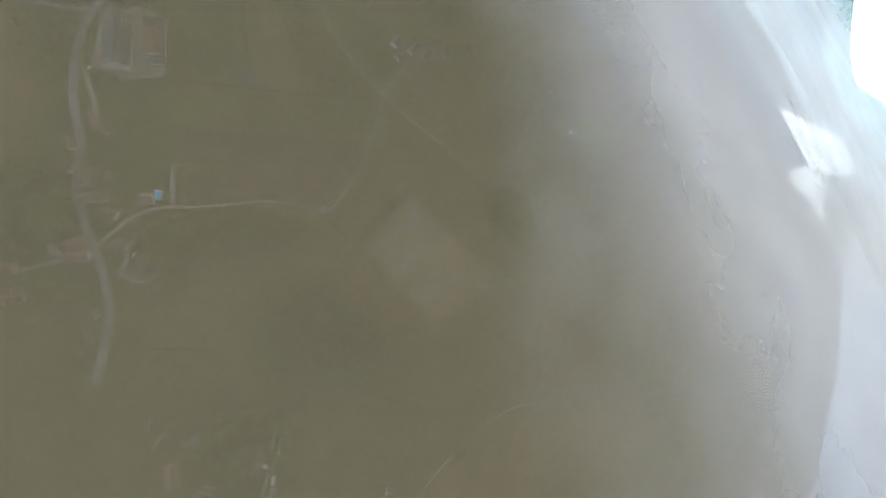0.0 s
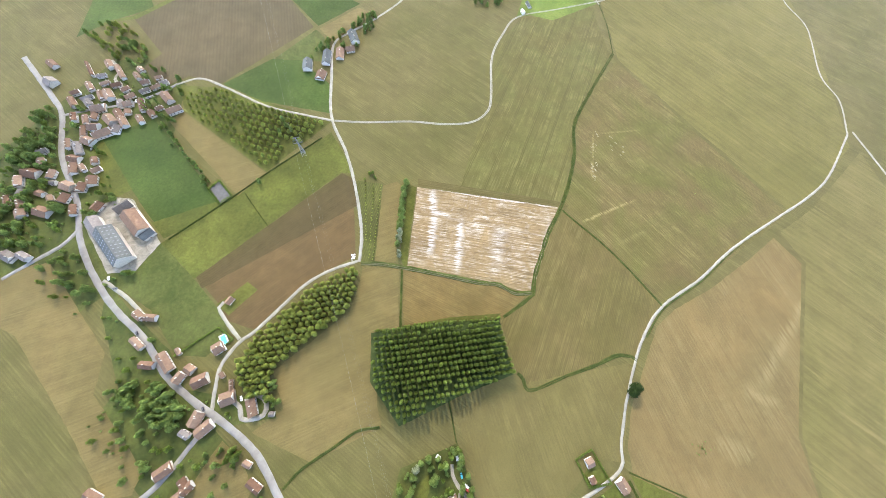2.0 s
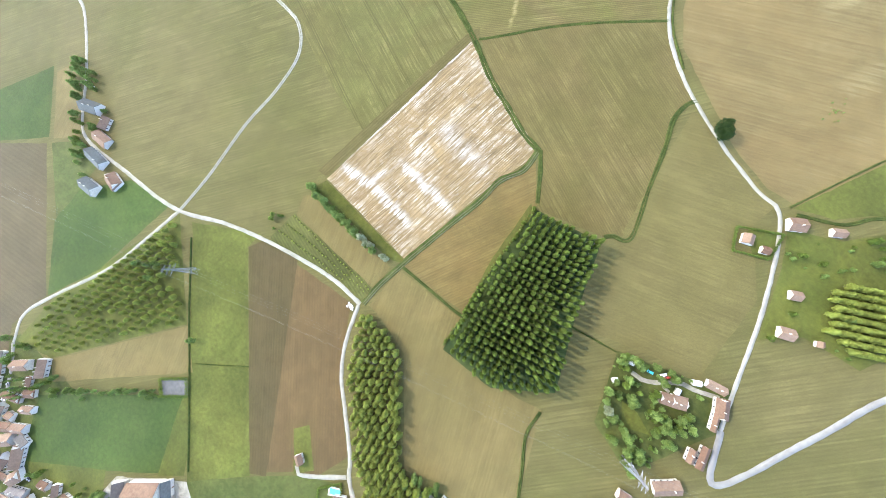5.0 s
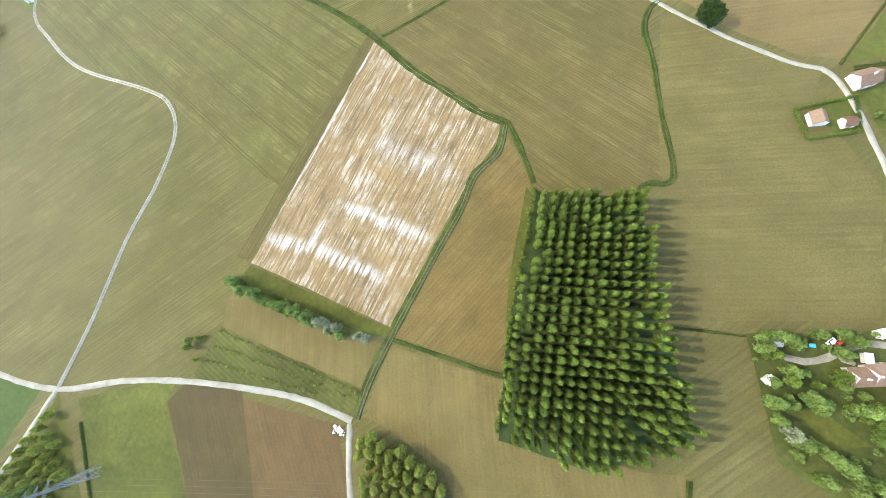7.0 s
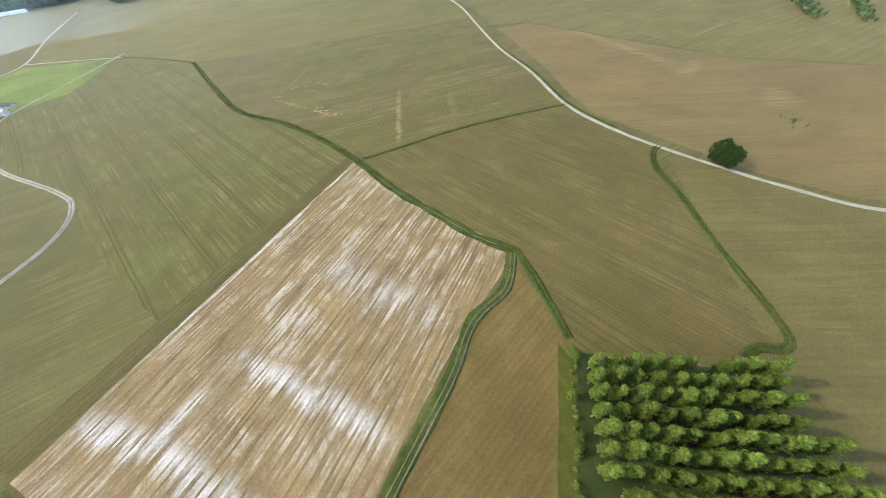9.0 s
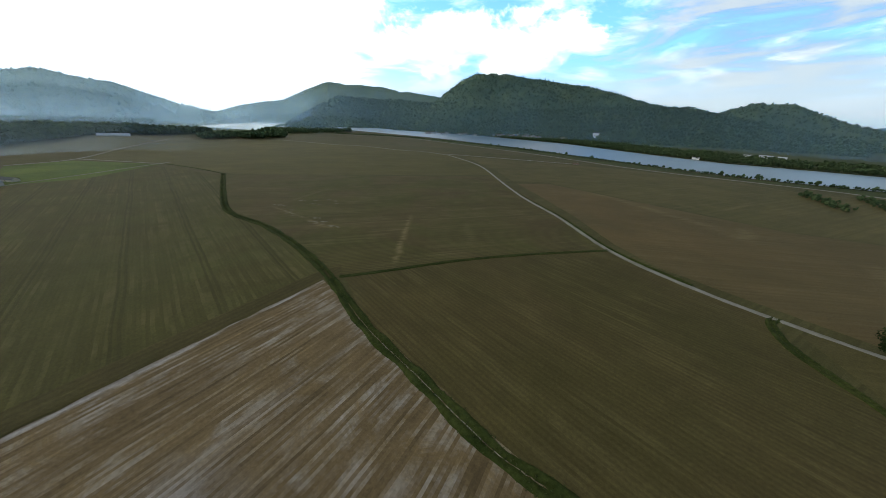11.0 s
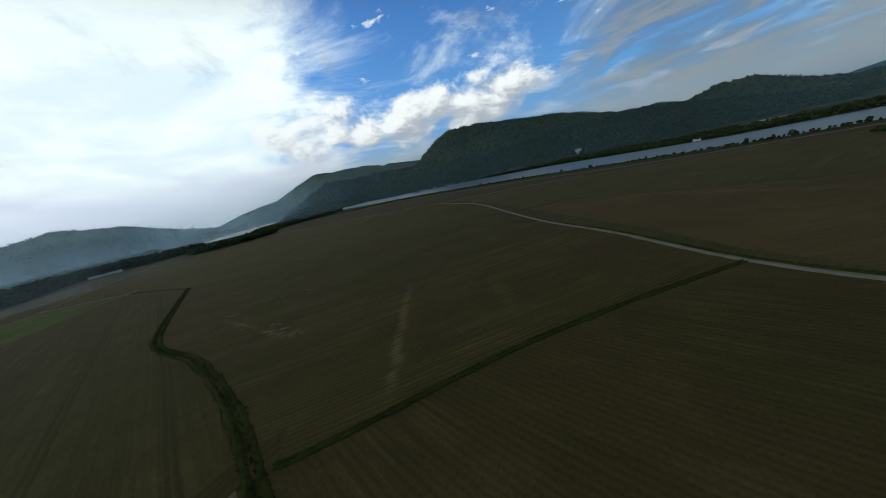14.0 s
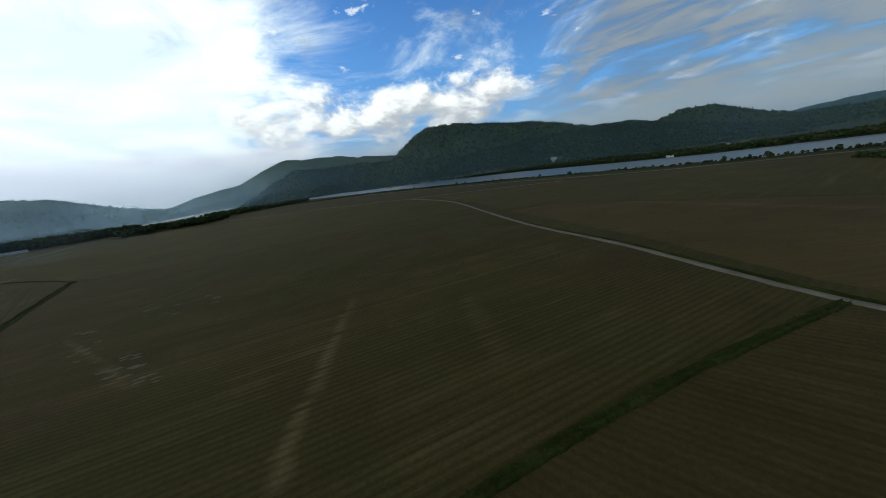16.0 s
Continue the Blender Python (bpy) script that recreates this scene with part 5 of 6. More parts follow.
ribbon("garden_path", [(256, 67.5), (263, 68.7), (270, 74), (275, 80), (281, 86), (287, 88), (300, 96)], 2.2, M_YARD, "pale gravel garden path", "path", 0.3)
ribbon("garden_path", [(273, 77), (275, 75.5), (279, 76)], 1.6, M_YARD, "pale gravel garden path", "path", 0.33)
ribbon("drive", [(-107, -398), (-100, -388), (-92, -380), (-79, -379), (-66, -360), (-57, -347)], 2.6, M_YARD, "pale curved house drive", "lane", 0.33)
ribbon("drive", [(231.8, -108.7), (225.9, -100.3), (230.9, -91.3), (239.9, -90.7), (243.8, -99.0), (244.3, -107.0), (236.7, -110.9), (233, -118)], 3.4, M_YARD, "pale gravel turning circle", "lane", 0.33)
PLACES += [(x, y, 1.6) for x, y in ((256, 67.5), (263, 68.7), (267, 71), (270, 74), (275, 80), (281, 86), (287, 88), (262.7, 76), (269, 81), (262, 72), (252, 63))] + [(276, 47, 7), (268, 47, 3), (284, 48, 4), (281, 72, 6), (272, 60, 3), (262, 58, 2)]
house(rng, 281, 72, 11, 7, 30, M_TILE, "red-roofed garden house with white strip", M_WALL, 3.0)
for x, y, l, w, a in ((251, 71.3, 2.6, 2.0, 20), (252.2, 55.5, 4.0, 2.6, 60), (284.5, 92.1, 5.5, 3.5, 40), (281.3, 79.7, 4.5, 2.2, 110)):
    house(rng, x, y, l, w, a, M_WHITE, "small white garden shed among trees", M_WALL, 2.1, "shed")
# fenced grey sports court by the crop
court = [(33.0, -210.5), (48.3, -191.4), (59.8, -198.9), (45.1, -216.5)]
field("court", court, M_COURT, "worn grey sports court", "court", 0.1)

# swimming pool beside the grey house
M_POOL = Nodes("pool_water")
M_POOL = M_POOL.done((0.05, 0.42, 0.75), 0.08, M_POOL.noise(M_POOL.coords(), 2.0, 3), 0.1, 0.05, spec=0.5)
e = new("swimming_pool")
e.matrix_basis = pose(187.5, -143.5, 0.3, 0, 0, 40)
bm = bmesh.new()
for b in ((-5, 5, -3, -2), (-5, 5, 2, 3), (-5, -4, -2, 2), (4, 5, -2, 2)):
    box(bm, *b, 0, 0.25)
part("paving", bm, M_WHITE, e)
bm = bmesh.new()
box(bm, -4, 4, -2, 2, 0, 0.12)
part("water", bm, M_POOL, e)
tagged(e, "bright blue swimming pool with white paving", "pool")

# rubble heap at the lane junction
bm = bmesh.new()
rng = random.Random(3)
for i in range(60):
    r = rng.uniform(0.25, 0.7)
    m = Matrix.Translation((rng.gauss(0, 1.6), rng.gauss(0, 1.0), r * 0.5 + rng.uniform(0, 0.5))) @ Matrix.Rotation(rng.uniform(0, 3), 4, (rng.random(), rng.random(), 1)) @ Matrix.Diagonal((r, r * 0.8, r * 0.7, 1))
    bmesh.ops.create_icosphere(bm, subdivisions=1, radius=1, matrix=m)
me = bpy.data.meshes.new("rubble_heap")
bm.to_mesh(me)
bm.free()
me.materials.append(plain("pale_rubble", (0.45, 0.44, 0.42), 0.5))
o = new("rubble_heap", me)
o.location = (94.5, -52.5, 0)
tagged(o, "heap of pale grey rubble beside the lane", "rubble")


# ---- lattice pylons and wires ----
M_STEEL = plain("galvanised_steel", (0.15, 0.15, 0.148), 0.15, 0.6, metallic=0.2)


def strut(bm, a, b, r=0.09):
    a, b = Vector(a), Vector(b)
    d = (b - a).normalized()
    u = d.orthogonal().normalized()
    v = d.cross(u)
    ring = [[bm.verts.new(p + (u * math.cos(q) + v * math.sin(q)) * r) for q in (0.8, 2.37, 3.94, 5.5)] for p in (a, b)]
    for i in range(4):
        bm.faces.new((ring[0][i], ring[0][(i + 1) % 4], ring[1][(i + 1) % 4], ring[1][i]))


ARMS = ((19.0, 5.0), (22.5, 4.2), (26.0, 3.4))


def pylon(x, y, ang):
    e = new("pylon")
    e.matrix_basis = pose(x, y, 0, 0, 0, ang)
    bm = bmesh.new()
    wid = lambda z: 2.3 - 1.9 * min(1, z / 20.0) + 0.0
    levels = [0, 4, 8, 11.5, 14.5, 17, 19, 21, 23, 25, 27]
    for lo, hi in zip(levels, levels[1:]):
        a, b = wid(lo), wid(hi)
        ca = [(-a, -a, lo), (a, -a, lo), (a, a, lo), (-a, a, lo)]
        cb = [(-b, -b, hi), (b, -b, hi), (b, b, hi), (-b, b, hi)]
        for i in range(4):
            strut(bm, ca[i], cb[i], 0.13)
            strut(bm, ca[i], cb[(i + 1) % 4])
            strut(bm, ca[(i + 1) % 4], cb[i])
            strut(bm, cb[i], cb[(i + 1) % 4], 0.07)
    part("mast", bm, M_STEEL, e)
    for z, reach in ARMS:
        for s in (-1, 1):
            bm = bmesh.new()
            for yy in (-0.4, 0.4):
                strut(bm, (0.3 * s, yy, z), (reach * s, 0, z + 0.2))
                strut(bm, (0.3 * s, yy, z + 1.2), (reach * s, 0, z + 0.2))
            for t in (0.3, 0.6):
                strut(bm, (reach * s * t, -0.3 * (1 - t), z + 0.1), (reach * s * t, 0.3 * (1 - t), z + 1.2 * (1 - t)), 0.05)
            part("crossarm", bm, M_STEEL, e)
    return tagged(e, "grey steel lattice power pylon", "pylon", "power pylons")


pa, pb = Vector((-17, -136)), Vector((291, 25))
d = (pb - pa).normalized()
heading = math.degrees(math.atan2(d.y, d.x)) + 90
ends = [pa - d * 340, pa, pb, pb + d * 330]
for p in ends:
    pylon(p.x, p.y, heading)
M_WIRE = plain("aluminium_wire", (0.12, 0.12, 0.12), 0.1, 0.6)
for a, b in zip(ends, ends[1:]):
    for z, reach in ARMS:
        for s in (-1, 1):
            cu = bpy.data.curves.new("power_line", "CURVE")
            cu.dimensions, cu.bevel_depth, cu.bevel_resolution = "3D", 0.014, 0
            sp = cu.splines.new("POLY")
            sp.points.add(24)
            side = Vector((-d.y, d.x)) * reach * s
            for i, pt in enumerate(sp.points):
                t = i / 24
                q = a.lerp(b, t) + side
                pt.co = (q.x, q.y, z - 7.5 * 4 * t * (1 - t) * ((b - a).length / 345) ** 2, 1)
            cu.materials.append(M_WIRE)
            tagged(new("power_line", cu), "thin sagging power line between pylons", "cable", "power lines")


# ---- trees of hedges, gardens and orchards ----
GARDEN = Tree("garden_tree", "green broadleaf tree in a garden", "garden trees", 7, 7.2, 3.1, 1.0, 600, 0.45, 8, M_OAK, 4, 4, 0.2)
LIGHT = Tree("fruit_tree", "light green rounded garden fruit tree", "fruit trees", 8, 7, 2.8, 1.0, 420, 0.45, 7, M_POPLAR, 4, 3, 0.2)
SILVER = Tree("willow_tree", "silvery grey-leaved willow in the hedge", "hedge trees", 9, 7, 2.6, 1.0, 480, 0.42, 8, M_SILVER, 4, 2, 0.2)
VILLAGE = Tree("village_tree", "dark green broadleaf tree between village houses", "village trees", 15, 7, 3.2, 1.0, 560, 0.46, 8, M_OAK, 4, 4, 0.2)
ORCHARD = Tree("orchard_tree", "round green tree in a grassy orchard row", "orchard trees", 16, 6.4, 2.9, 0.9, 620, 0.4, 6, M_WALNUT, 3, 3, 0.1)
HEDGE = Tree("hedge_tree", "dark green tree in a field hedge", "hedge trees", 10, 9, 3.0, 1.0, 600, 0.46, 9, M_OAK, 4, 3, 0.2)
SHRUB = Tree("orchard_shrub", "small pale green orchard bush in a row", "orchard bushes", 12, 4.2, 1.9, 0.6, 90, 0.5, 5, M_WALNUT, 2, 3, 0.1)
BUSH = Tree("bush", "low green bush beside a garden", "bushes", 13, 2.6, 1.5, 0.2, 80, 0.42, 5, M_OAK, 1, 2, 0.1)
CYPRESS = Tree("conifer_tree", "tall dark conifer by the village", "conifers", 14, 15, 2.4, 1.0, 330, 0.6, 10, M_OAK, 2, 2, 0.6)

rng = random.Random(21)
row = resample([(-1.9, -17.0), (25.1, -15.0), (56.4, -13.6), (86.6, -8.4)], 3.6)
for i, p in enumerate(row):
    f = i / (len(row) - 1)
    k = SILVER if 0.66 < f < 0.86 or f > 0.95 else (GARDEN if rng.random() < 0.7 else HEDGE)
    if 0.87 < f < 0.95:
        continue
    k.plant(p.x + rng.uniform(-1, 1), p.y + rng.uniform(-1.6, 1.6), rng.uniform(0.95, 1.4), rng)
    if f < 0.9:
        LIGHT.plant(p.x + rng.uniform(-1.5, 1.5), p.y + rng.uniform(-2.5, 2.5), rng.uniform(0.5, 0.95), rng)
for p in resample([(7, -43), (94, -33)], 3.4) + resample([(8, -51), (92, -37)], 3.4) + resample([(8, -60), (75, -44)], 3.4):
    SHRUB.plant(p.x + rng.uniform(-0.8, 0.8), p.y + rng.uniform(-0.5, 0.5), rng.uniform(0.25, 0.5), rng)
for x, y, s in ((-6, -55, 0.8), (-4, -58, 0.9), (-2, -52, 0.6), (0, -50, 0.5), (3, -62, 0.5)):
    LIGHT.plant(x, y, s, rng)
for p in resample([(133.5, 99), (148, 32), (162.5, -16)], 2.6):
    (LIGHT if rng.random() < 0.35 else BUSH).plant(p.x + rng.uniform(-0.8, 0.8), p.y + rng.uniform(-1, 1), rng.uniform(0.45, 0.8), rng)
HEDGE.plant(28.5, -168.5, 1.0, rng)
# young plantation: small bushes in rows, taller towards the lane
ring = [(-78.8, -293.5), (-91.3, -260.8), (-74.0, -201.0), (-68.8, -157.1), (-65.7, -122.8), (10.7, -167.5), (-53.9, -284.7)]
o, ux, uy = Vector((-69, -121)), Vector((0.54, -0.84)).normalized(), Vector((-0.12, -0.99)).normalized()
for i in range(-2, 30):
    for j in range(-6, 44):
        p = o + Vector((0.87, -0.5)) * (i * 8.4) + Vector((-0.13, -0.99)) * (j * 7.6 + (i % 2) * 3.8)
        if inside((p.x, p.y), ring):
            tall = (p - Vector((-69, -121))).length
            k, s = ORCHARD, rng.uniform(0.9, 1.1) * max(0.62, min(1.05, 1.2 - tall / 270))
            if rng.random() > 0.04:
                k.plant(p.x + rng.uniform(-0.5, 0.5), p.y + rng.uniform(-0.5, 0.5), s, rng)
for x, y in ((-50, -165), (-45, -158), (-58, -172), (-40, -170)):
    HEDGE.plant(x, y, 1.0, rng)
# dense rows of the second plantation
ring = [(308.7, 171.1), (294.7, 196.4), (326.5, 226.8), (345.1, 196.5), (334.1, 169.6)]
o = Vector(ring[0])
ux, uy = (Vector(ring[3]) - o).normalized(), (Vector(ring[1]) - o).normalized()
for i in range(-3, 22):
    for j in range(-2, 8):
        p = o + ux * (i * 2.9) + uy * (j * 4.9)
        if inside((p.x, p.y), ring):
            WALNUT.plant(p.x, p.y, rng.uniform(0.72, 0.85), rng)
for p in resample([(-17.0, -282.8), (5.9, -259.6), (23.2, -236.9), (40.6, -215.0)], 5):
    BUSH.plant(p.x + rng.uniform(-1.5, 1.5), p.y + rng.uniform(-1.5, 1.5), rng.uniform(0.6, 1.6), rng)
for x, y in ((-50, -322), (-44, -316), (-53, -314), (-47, -326), (-40, -321)):
    CYPRESS.plant(x, y, rng.uniform(0.75, 1.0), rng)


def scatter(ring, n, kinds, low, high, clear=1.0):
    """Trees at random in a ring, off the houses and streets."""
    xs, ys = [p[0] for p in ring], [p[1] for p in ring]
    done = 0
    for _ in range(n * 12):
        x, y = rng.uniform(min(xs), max(xs)), rng.uniform(min(ys), max(ys))
        if not inside((x, y), ring) or any((x - a) ** 2 + (y - b) ** 2 < (r * clear + 1.5) ** 2 for a, b, r in PLACES):
            continue
        if any((x - q.x) ** 2 + (y - q.y) ** 2 < 20 for q in STREET):
            continue
        if inside((x, y), CROP):
            continue
        rng.choice(kinds).plant(x, y, rng.uniform(low, high), rng)
        done += 1
        if done == n:
            break


CROP = [(-31.6, -310.2), (61.8, -194.2), (93.4, -247.7), (6.4, -352.7)]
STREET = []
for line in ([(-88.8, -490.0), (-39.3, -427.4), (-16.2, -403.0), (34.7, -372.8), (80.8, -331.1), (120.2, -304.9), (152.6, -273.0), (176.2, -242.2), (196.4, -207.3), (221.4, -177.3), (238.7, -144.1), (246.2, -125.1), (263.6, -91.1), (280.0, -72.1), (297.6, -55.1), (303.8, -49.3)], [(97.9, -47.4), (112.7, -72.7), (130.2, -91.1), (153.1, -105.4), (177.0, -120.6), (187.8, -130.3), (205.6, -137.6), (220.9, -136.6), (243.1, -131.3)], [(332.6, -190.3), (316.7, -172.6), (293.1, -150.0), (259.5, -134.6), (246.4, -125.9)], [(164.1, -347.5), (145.5, -333.1), (125.8, -317.8), (109.8, -313.1)], [(167.1, 230.4), (193.9, 219.9), (225.0, 212.7), (242.7, 211.3), (258.5, 192.0), (272.4, 168.6), (285.3, 143.9), (303.0, 104.3), (313.6, 81.9)]):
    STREET += resample(line, 3.0)
scatter([(40.6, -431.4), (-34.9, -414.0), (-105.0, -395.4), (-123.3, -363.9), (-89.2, -300.1), (8.3, -274.6), (34.0, -326.8), (139.1, -239.2), (185.9, -273.2), (153.1, -327.0), (166.9, -347.3)], 170, (VILLAGE, VILLAGE, LIGHT, BUSH), 0.6, 1.15)
scatter([(-16, -423), (-12, -405), (17, -389), (55, -371), (60, -378), (55, -410)], 48, (VILLAGE, HEDGE), 0.8, 1.25, 0.7)
scatter([(77, -397), (83, -335), (94, -330), (96, -350), (106, -379), (109, -388)], 34, (VILLAGE, HEDGE), 0.7, 1.1, 0.7)
scatter([(104, -390), (111, -365), (125, -349), (137, -348), (133, -377)], 26, (GARDEN, LIGHT), 0.6, 1.0, 0.7)
scatter([(-141, -452), (-177, -427), (-154, -388), (-124, -351), (-112, -361), (-107, -389), (-123, -417)], 50, (ORCHARD, VILLAGE), 0.8, 1.1)
scatter([(-216, -155), (-268, -125), (-284, -108), (-250, -105), (-222, -122)], 26, (GARDEN, HEDGE), 0.8, 1.2)
scatter([(245, -181), (234, -170), (240, -153), (253, -149), (260, -157), (251, -181)], 30, (GARDEN, HEDGE), 0.8, 1.2, 0.7)
for x, y in ((9, -257), (14, -250), (19, -244), (23, -238), (-14, -283), (-9, -278), (-5, -273), (0, -275), (26, -232), (33, -226), (40, -222)):
    GARDEN.plant(x, y, rng.uniform(0.6, 0.95), rng)
SILVER.plant(262, 39, 1.25, rng)
scatter([(60, -470), (120, -430), (170, -350), (150, -325), (95, -345), (60, -400)], 60, (GARDEN, LIGHT, BUSH), 0.5, 1.0)
scatter([(153.6, -262.1), (178.7, -224.2), (201.7, -184.1), (229.2, -157.5), (229.9, -129.6), (224.9, -89.6), (240.4, -79.6), (253.7, -124.3), (276.2, -89.2), (295.6, -98.7), (301.6, -157.6), (264.8, -218.9), (235.7, -208.7), (182.6, -251.1)], 90, (GARDEN, LIGHT, BUSH), 0.5, 1.0)
scatter([(215, -165), (243, -140), (255, -160), (246, -185), (228, -190)], 22, (GARDEN, HEDGE), 0.7, 1.2)
scatter([(225, -195), (262, -180), (270, -165), (250, -185), (238, -215)], 26, (GARDEN, HEDGE), 0.6, 1.0)
scatter([(241.0, 70.4), (277.5, 89.4), (301.4, 105.0), (314.2, 81.6), (297.5, 20.7), (263.5, 26.7)], 135, (GARDEN, GARDEN, LIGHT, HEDGE, BUSH), 0.55, 1.1, 1.0)
scatter([(254.1, 205.9), (280.3, 222.5), (302.7, 257.0), (324.9, 227.8), (345.7, 196.2), (337.8, 167.5), (305.5, 159.8), (289.9, 139.4), (268.7, 184.1)], 45, (GARDEN, LIGHT, BUSH), 0.4, 0.9)
scatter([(-235, -135), (-180, -160), (-140, -170), (-150, -185), (-200, -165)], 16, (GARDEN, LIGHT), 0.6, 1.0)
scatter([(-230, -125), (-190, -118), (-180, -140), (-215, -140)], 14, (GARDEN, HEDGE), 0.6, 1.0)
scatter([(-450, 15), (-455, 50), (-395, 90), (-340, 62), (-345, 30)], 22, (GARDEN, HEDGE), 0.8, 1.3)
scatter([(205, -95), (228, -105), (240, -92), (236, -75), (222, -85)], 12, (GARDEN, LIGHT), 0.6, 1.0)
scatter([(262, -105), (280, -80), (295, -68), (290, -85), (272, -108)], 14, (LIGHT, GARDEN), 0.6, 1.0)
# clipped hedges round the house by the lane
M_HEDGE = leaf_material("clipped_hedge", (0.05, 0.08, 0.015), (0.09, 0.12, 0.025))


def clipped_hedge(a, b, width=1.4, height=1.8):
    r = random.Random(str(a))
    a, b = Vector(a), Vector(b)
    d = (b - a).normalized()
    n = Vector((-d.y, d.x))
    verts, faces = [], []
    for _ in range(int((b - a).length * 26)):
        p = a + d * r.uniform(0, (b - a).length) + n * r.uniform(-1, 1) * width / 2
        z, s, q = r.uniform(0.1, height), r.uniform(0.25, 0.45), r.uniform(0, 6.28)
        c = len(verts)
        ux_, uy_ = math.cos(q) * s, math.sin(q) * s
        verts += [(p.x - ux_, p.y - uy_, z - s * 0.3), (p.x + uy_ * 0.6, p.y - ux_ * 0.6, z), (p.x + ux_, p.y + uy_, z + s * 0.3), (p.x - uy_ * 0.6, p.y + ux_ * 0.6, z + 0.1)]
        faces.append((c, c + 1, c + 2, c + 3))
    tagged(mesh_object("hedge", verts, faces, M_HEDGE), "clipped green garden hedge", "hedge", "garden hedges")


g4 = [(232.2, 185.2), (254.7, 200.9), (259.7, 182.2), (241.2, 171.1)]
for a, b in zip(g4, g4[1:] + g4[:1]):
    clipped_hedge(a, b)


for a, b in zip(court, court[1:] + court[:1]):
    clipped_hedge(a, b, 2.2, 2.4)
for a, b in (((178, -152), (186, -136)), ((186, -136), (198, -146)), ((178, -152), (206, -178)), ((34, -226), (45, -218))):
    clipped_hedge(a, b, 1.2, 1.8)


# weeds in the open fields and chalky patches of bare soil
for x0, y0 in ((219.5, 286.9), (-53.8, 332.6), (220.3, 290.3)):
    for k in range(7):
        BUSH.plant(x0 + rng.gauss(0, 4), y0 + rng.gauss(0, 5), rng.uniform(0.25, 0.5), rng)
verts, faces = [], []
for x0, y0, n, far_ in ((-67.7, 204.2, 5, 2.0), (-62.1, 206.6, 4, 1.5), (-51.9, 206.1, 6, 2.2), (-73.7, 209.0, 6, 2.5), (-90, 206, 6, 4.0), (-105, 208, 6, 5.0), (-121, 213, 6, 3.0), (-110, 231, 8, 6.0), (-97, 247, 5, 4.0)):
    for _ in range(n):
        cx, cy, b, r = x0 + rng.gauss(0, far_), y0 + rng.gauss(0, far_ * 0.5), len(verts), rng.uniform(0.3, 1.1)
        for k in range(11):
            q, m = k / 11 * 6.283, r * rng.uniform(0.45, 1.0)
            dx, dy = math.cos(q) * m * 2.2, math.sin(q) * m * 0.8
            x, y = cx + dx * 0.67 - dy * 0.74, cy + dx * 0.74 + dy * 0.67
            verts.append((x, y, rise(x, y) + 0.16))
        faces.append(list(range(b, b + 11)))
tagged(mesh_object("chalk_patches", verts, faces, plain("chalky_soil", (0.15, 0.135, 0.09), 0.7, size=1.5)), "pale chalky patches of bare soil in the field", "soil", kind="stuff")


# ---- far bank: village, castle, halls ----
rng = random.Random(41)
FARHOMES = [(362, 1290), (400, 1285), (446, 1265), (222, 990), (-82, 1825)]
for i in range(60):
    b = radians(rng.choice((rng.uniform(10, 20), rng.uniform(14, 22), rng.uniform(22, 36))))
    r = rng.uniform(1590, 1760)
    x, y = 77 - math.sin(b) * r, 123 + math.cos(b) * r
    far_house = house(rng, x, y, rng.uniform(10, 17), rng.uniform(8, 11), rng.uniform(0, 180), None, "small far village house below the hill", M_WALL, rng.uniform(6, 9), "house", True)
    far_house.location.z = slope(x, y)
    FARHOMES.append((x, y))
e = new("castle")
e.matrix_basis = pose(-82, 1836, slope(-82, 1836) - 1, 0, 0, 12)
part("wall", gable_walls(26, 16, 25, 3), M_CASTLE, e)
part("roof", gable_roof(26, 16, 25, 5, 0.6), M_SLATE, e)
for k in range(6):
    for zz in (8, 14, 20):
        o = new("window", WINDOW)
        o.parent, o.location, o.scale = e, (-11 + 4.4 * k, -8.03, zz), (1.4, 1, 1.8)
tagged(e, "tall white castle block below the wooded hill", "castle")
for x, y, l, w in ((372, 1302, 26, 9), (412, 1292, 30, 11), (442, 1280, 18, 9), (226, 1032, 14, 6)):
    house(rng, x, y, l, w, -15, M_WHITE, "long white industrial hall beside the river", M_CASTLE, 4, "industrial_hall", True)
house(rng, 16, 658, 9, 6, 20, M_TILE, "lone red-roofed hut beside the field track", M_WALL, 3.0, "hut")
house(rng, -1022, 330, 60, 8, 62, M_WHITE, "long low white building before the forest", M_CASTLE, 2.8, "industrial_hall", True)
house(rng, -345, 107, 8, 5, 30, M_WHITE, "white-roofed shed at the field corner", M_WALL, 3.5, "shed", True)
M_CLIFF = plain("pale_cliff", (0.42, 0.4, 0.37), 0.6, size=0.05)
for x, y, size in ((995, 2821, 34), (1060, 2800, 22), (-560, 2010, 20), (-580, 2030, 14), (700, 2700, 18)):
    bm = bmesh.new()
    bmesh.ops.create_icosphere(bm, subdivisions=3, radius=1)
    for v in bm.verts:
        v.co *= 1 + 0.45 * noise.fractal(v.co * 1.7 + Vector((x, y, 0)), 1.0, 2.0, 4)
        v.co = Vector((v.co.x * size, v.co.y * size * 0.5, v.co.z * size * 0.4))
    me = bpy.data.meshes.new("rock_outcrop")
    bm.to_mesh(me)
    bm.free()
    me.materials.append(M_CLIFF)
    o = new("rock_outcrop", me)
    o.location = (x, y, slope(x, y))
    tagged(o, "pale bare cliff on the wooded hillside", "rock", "cliffs")
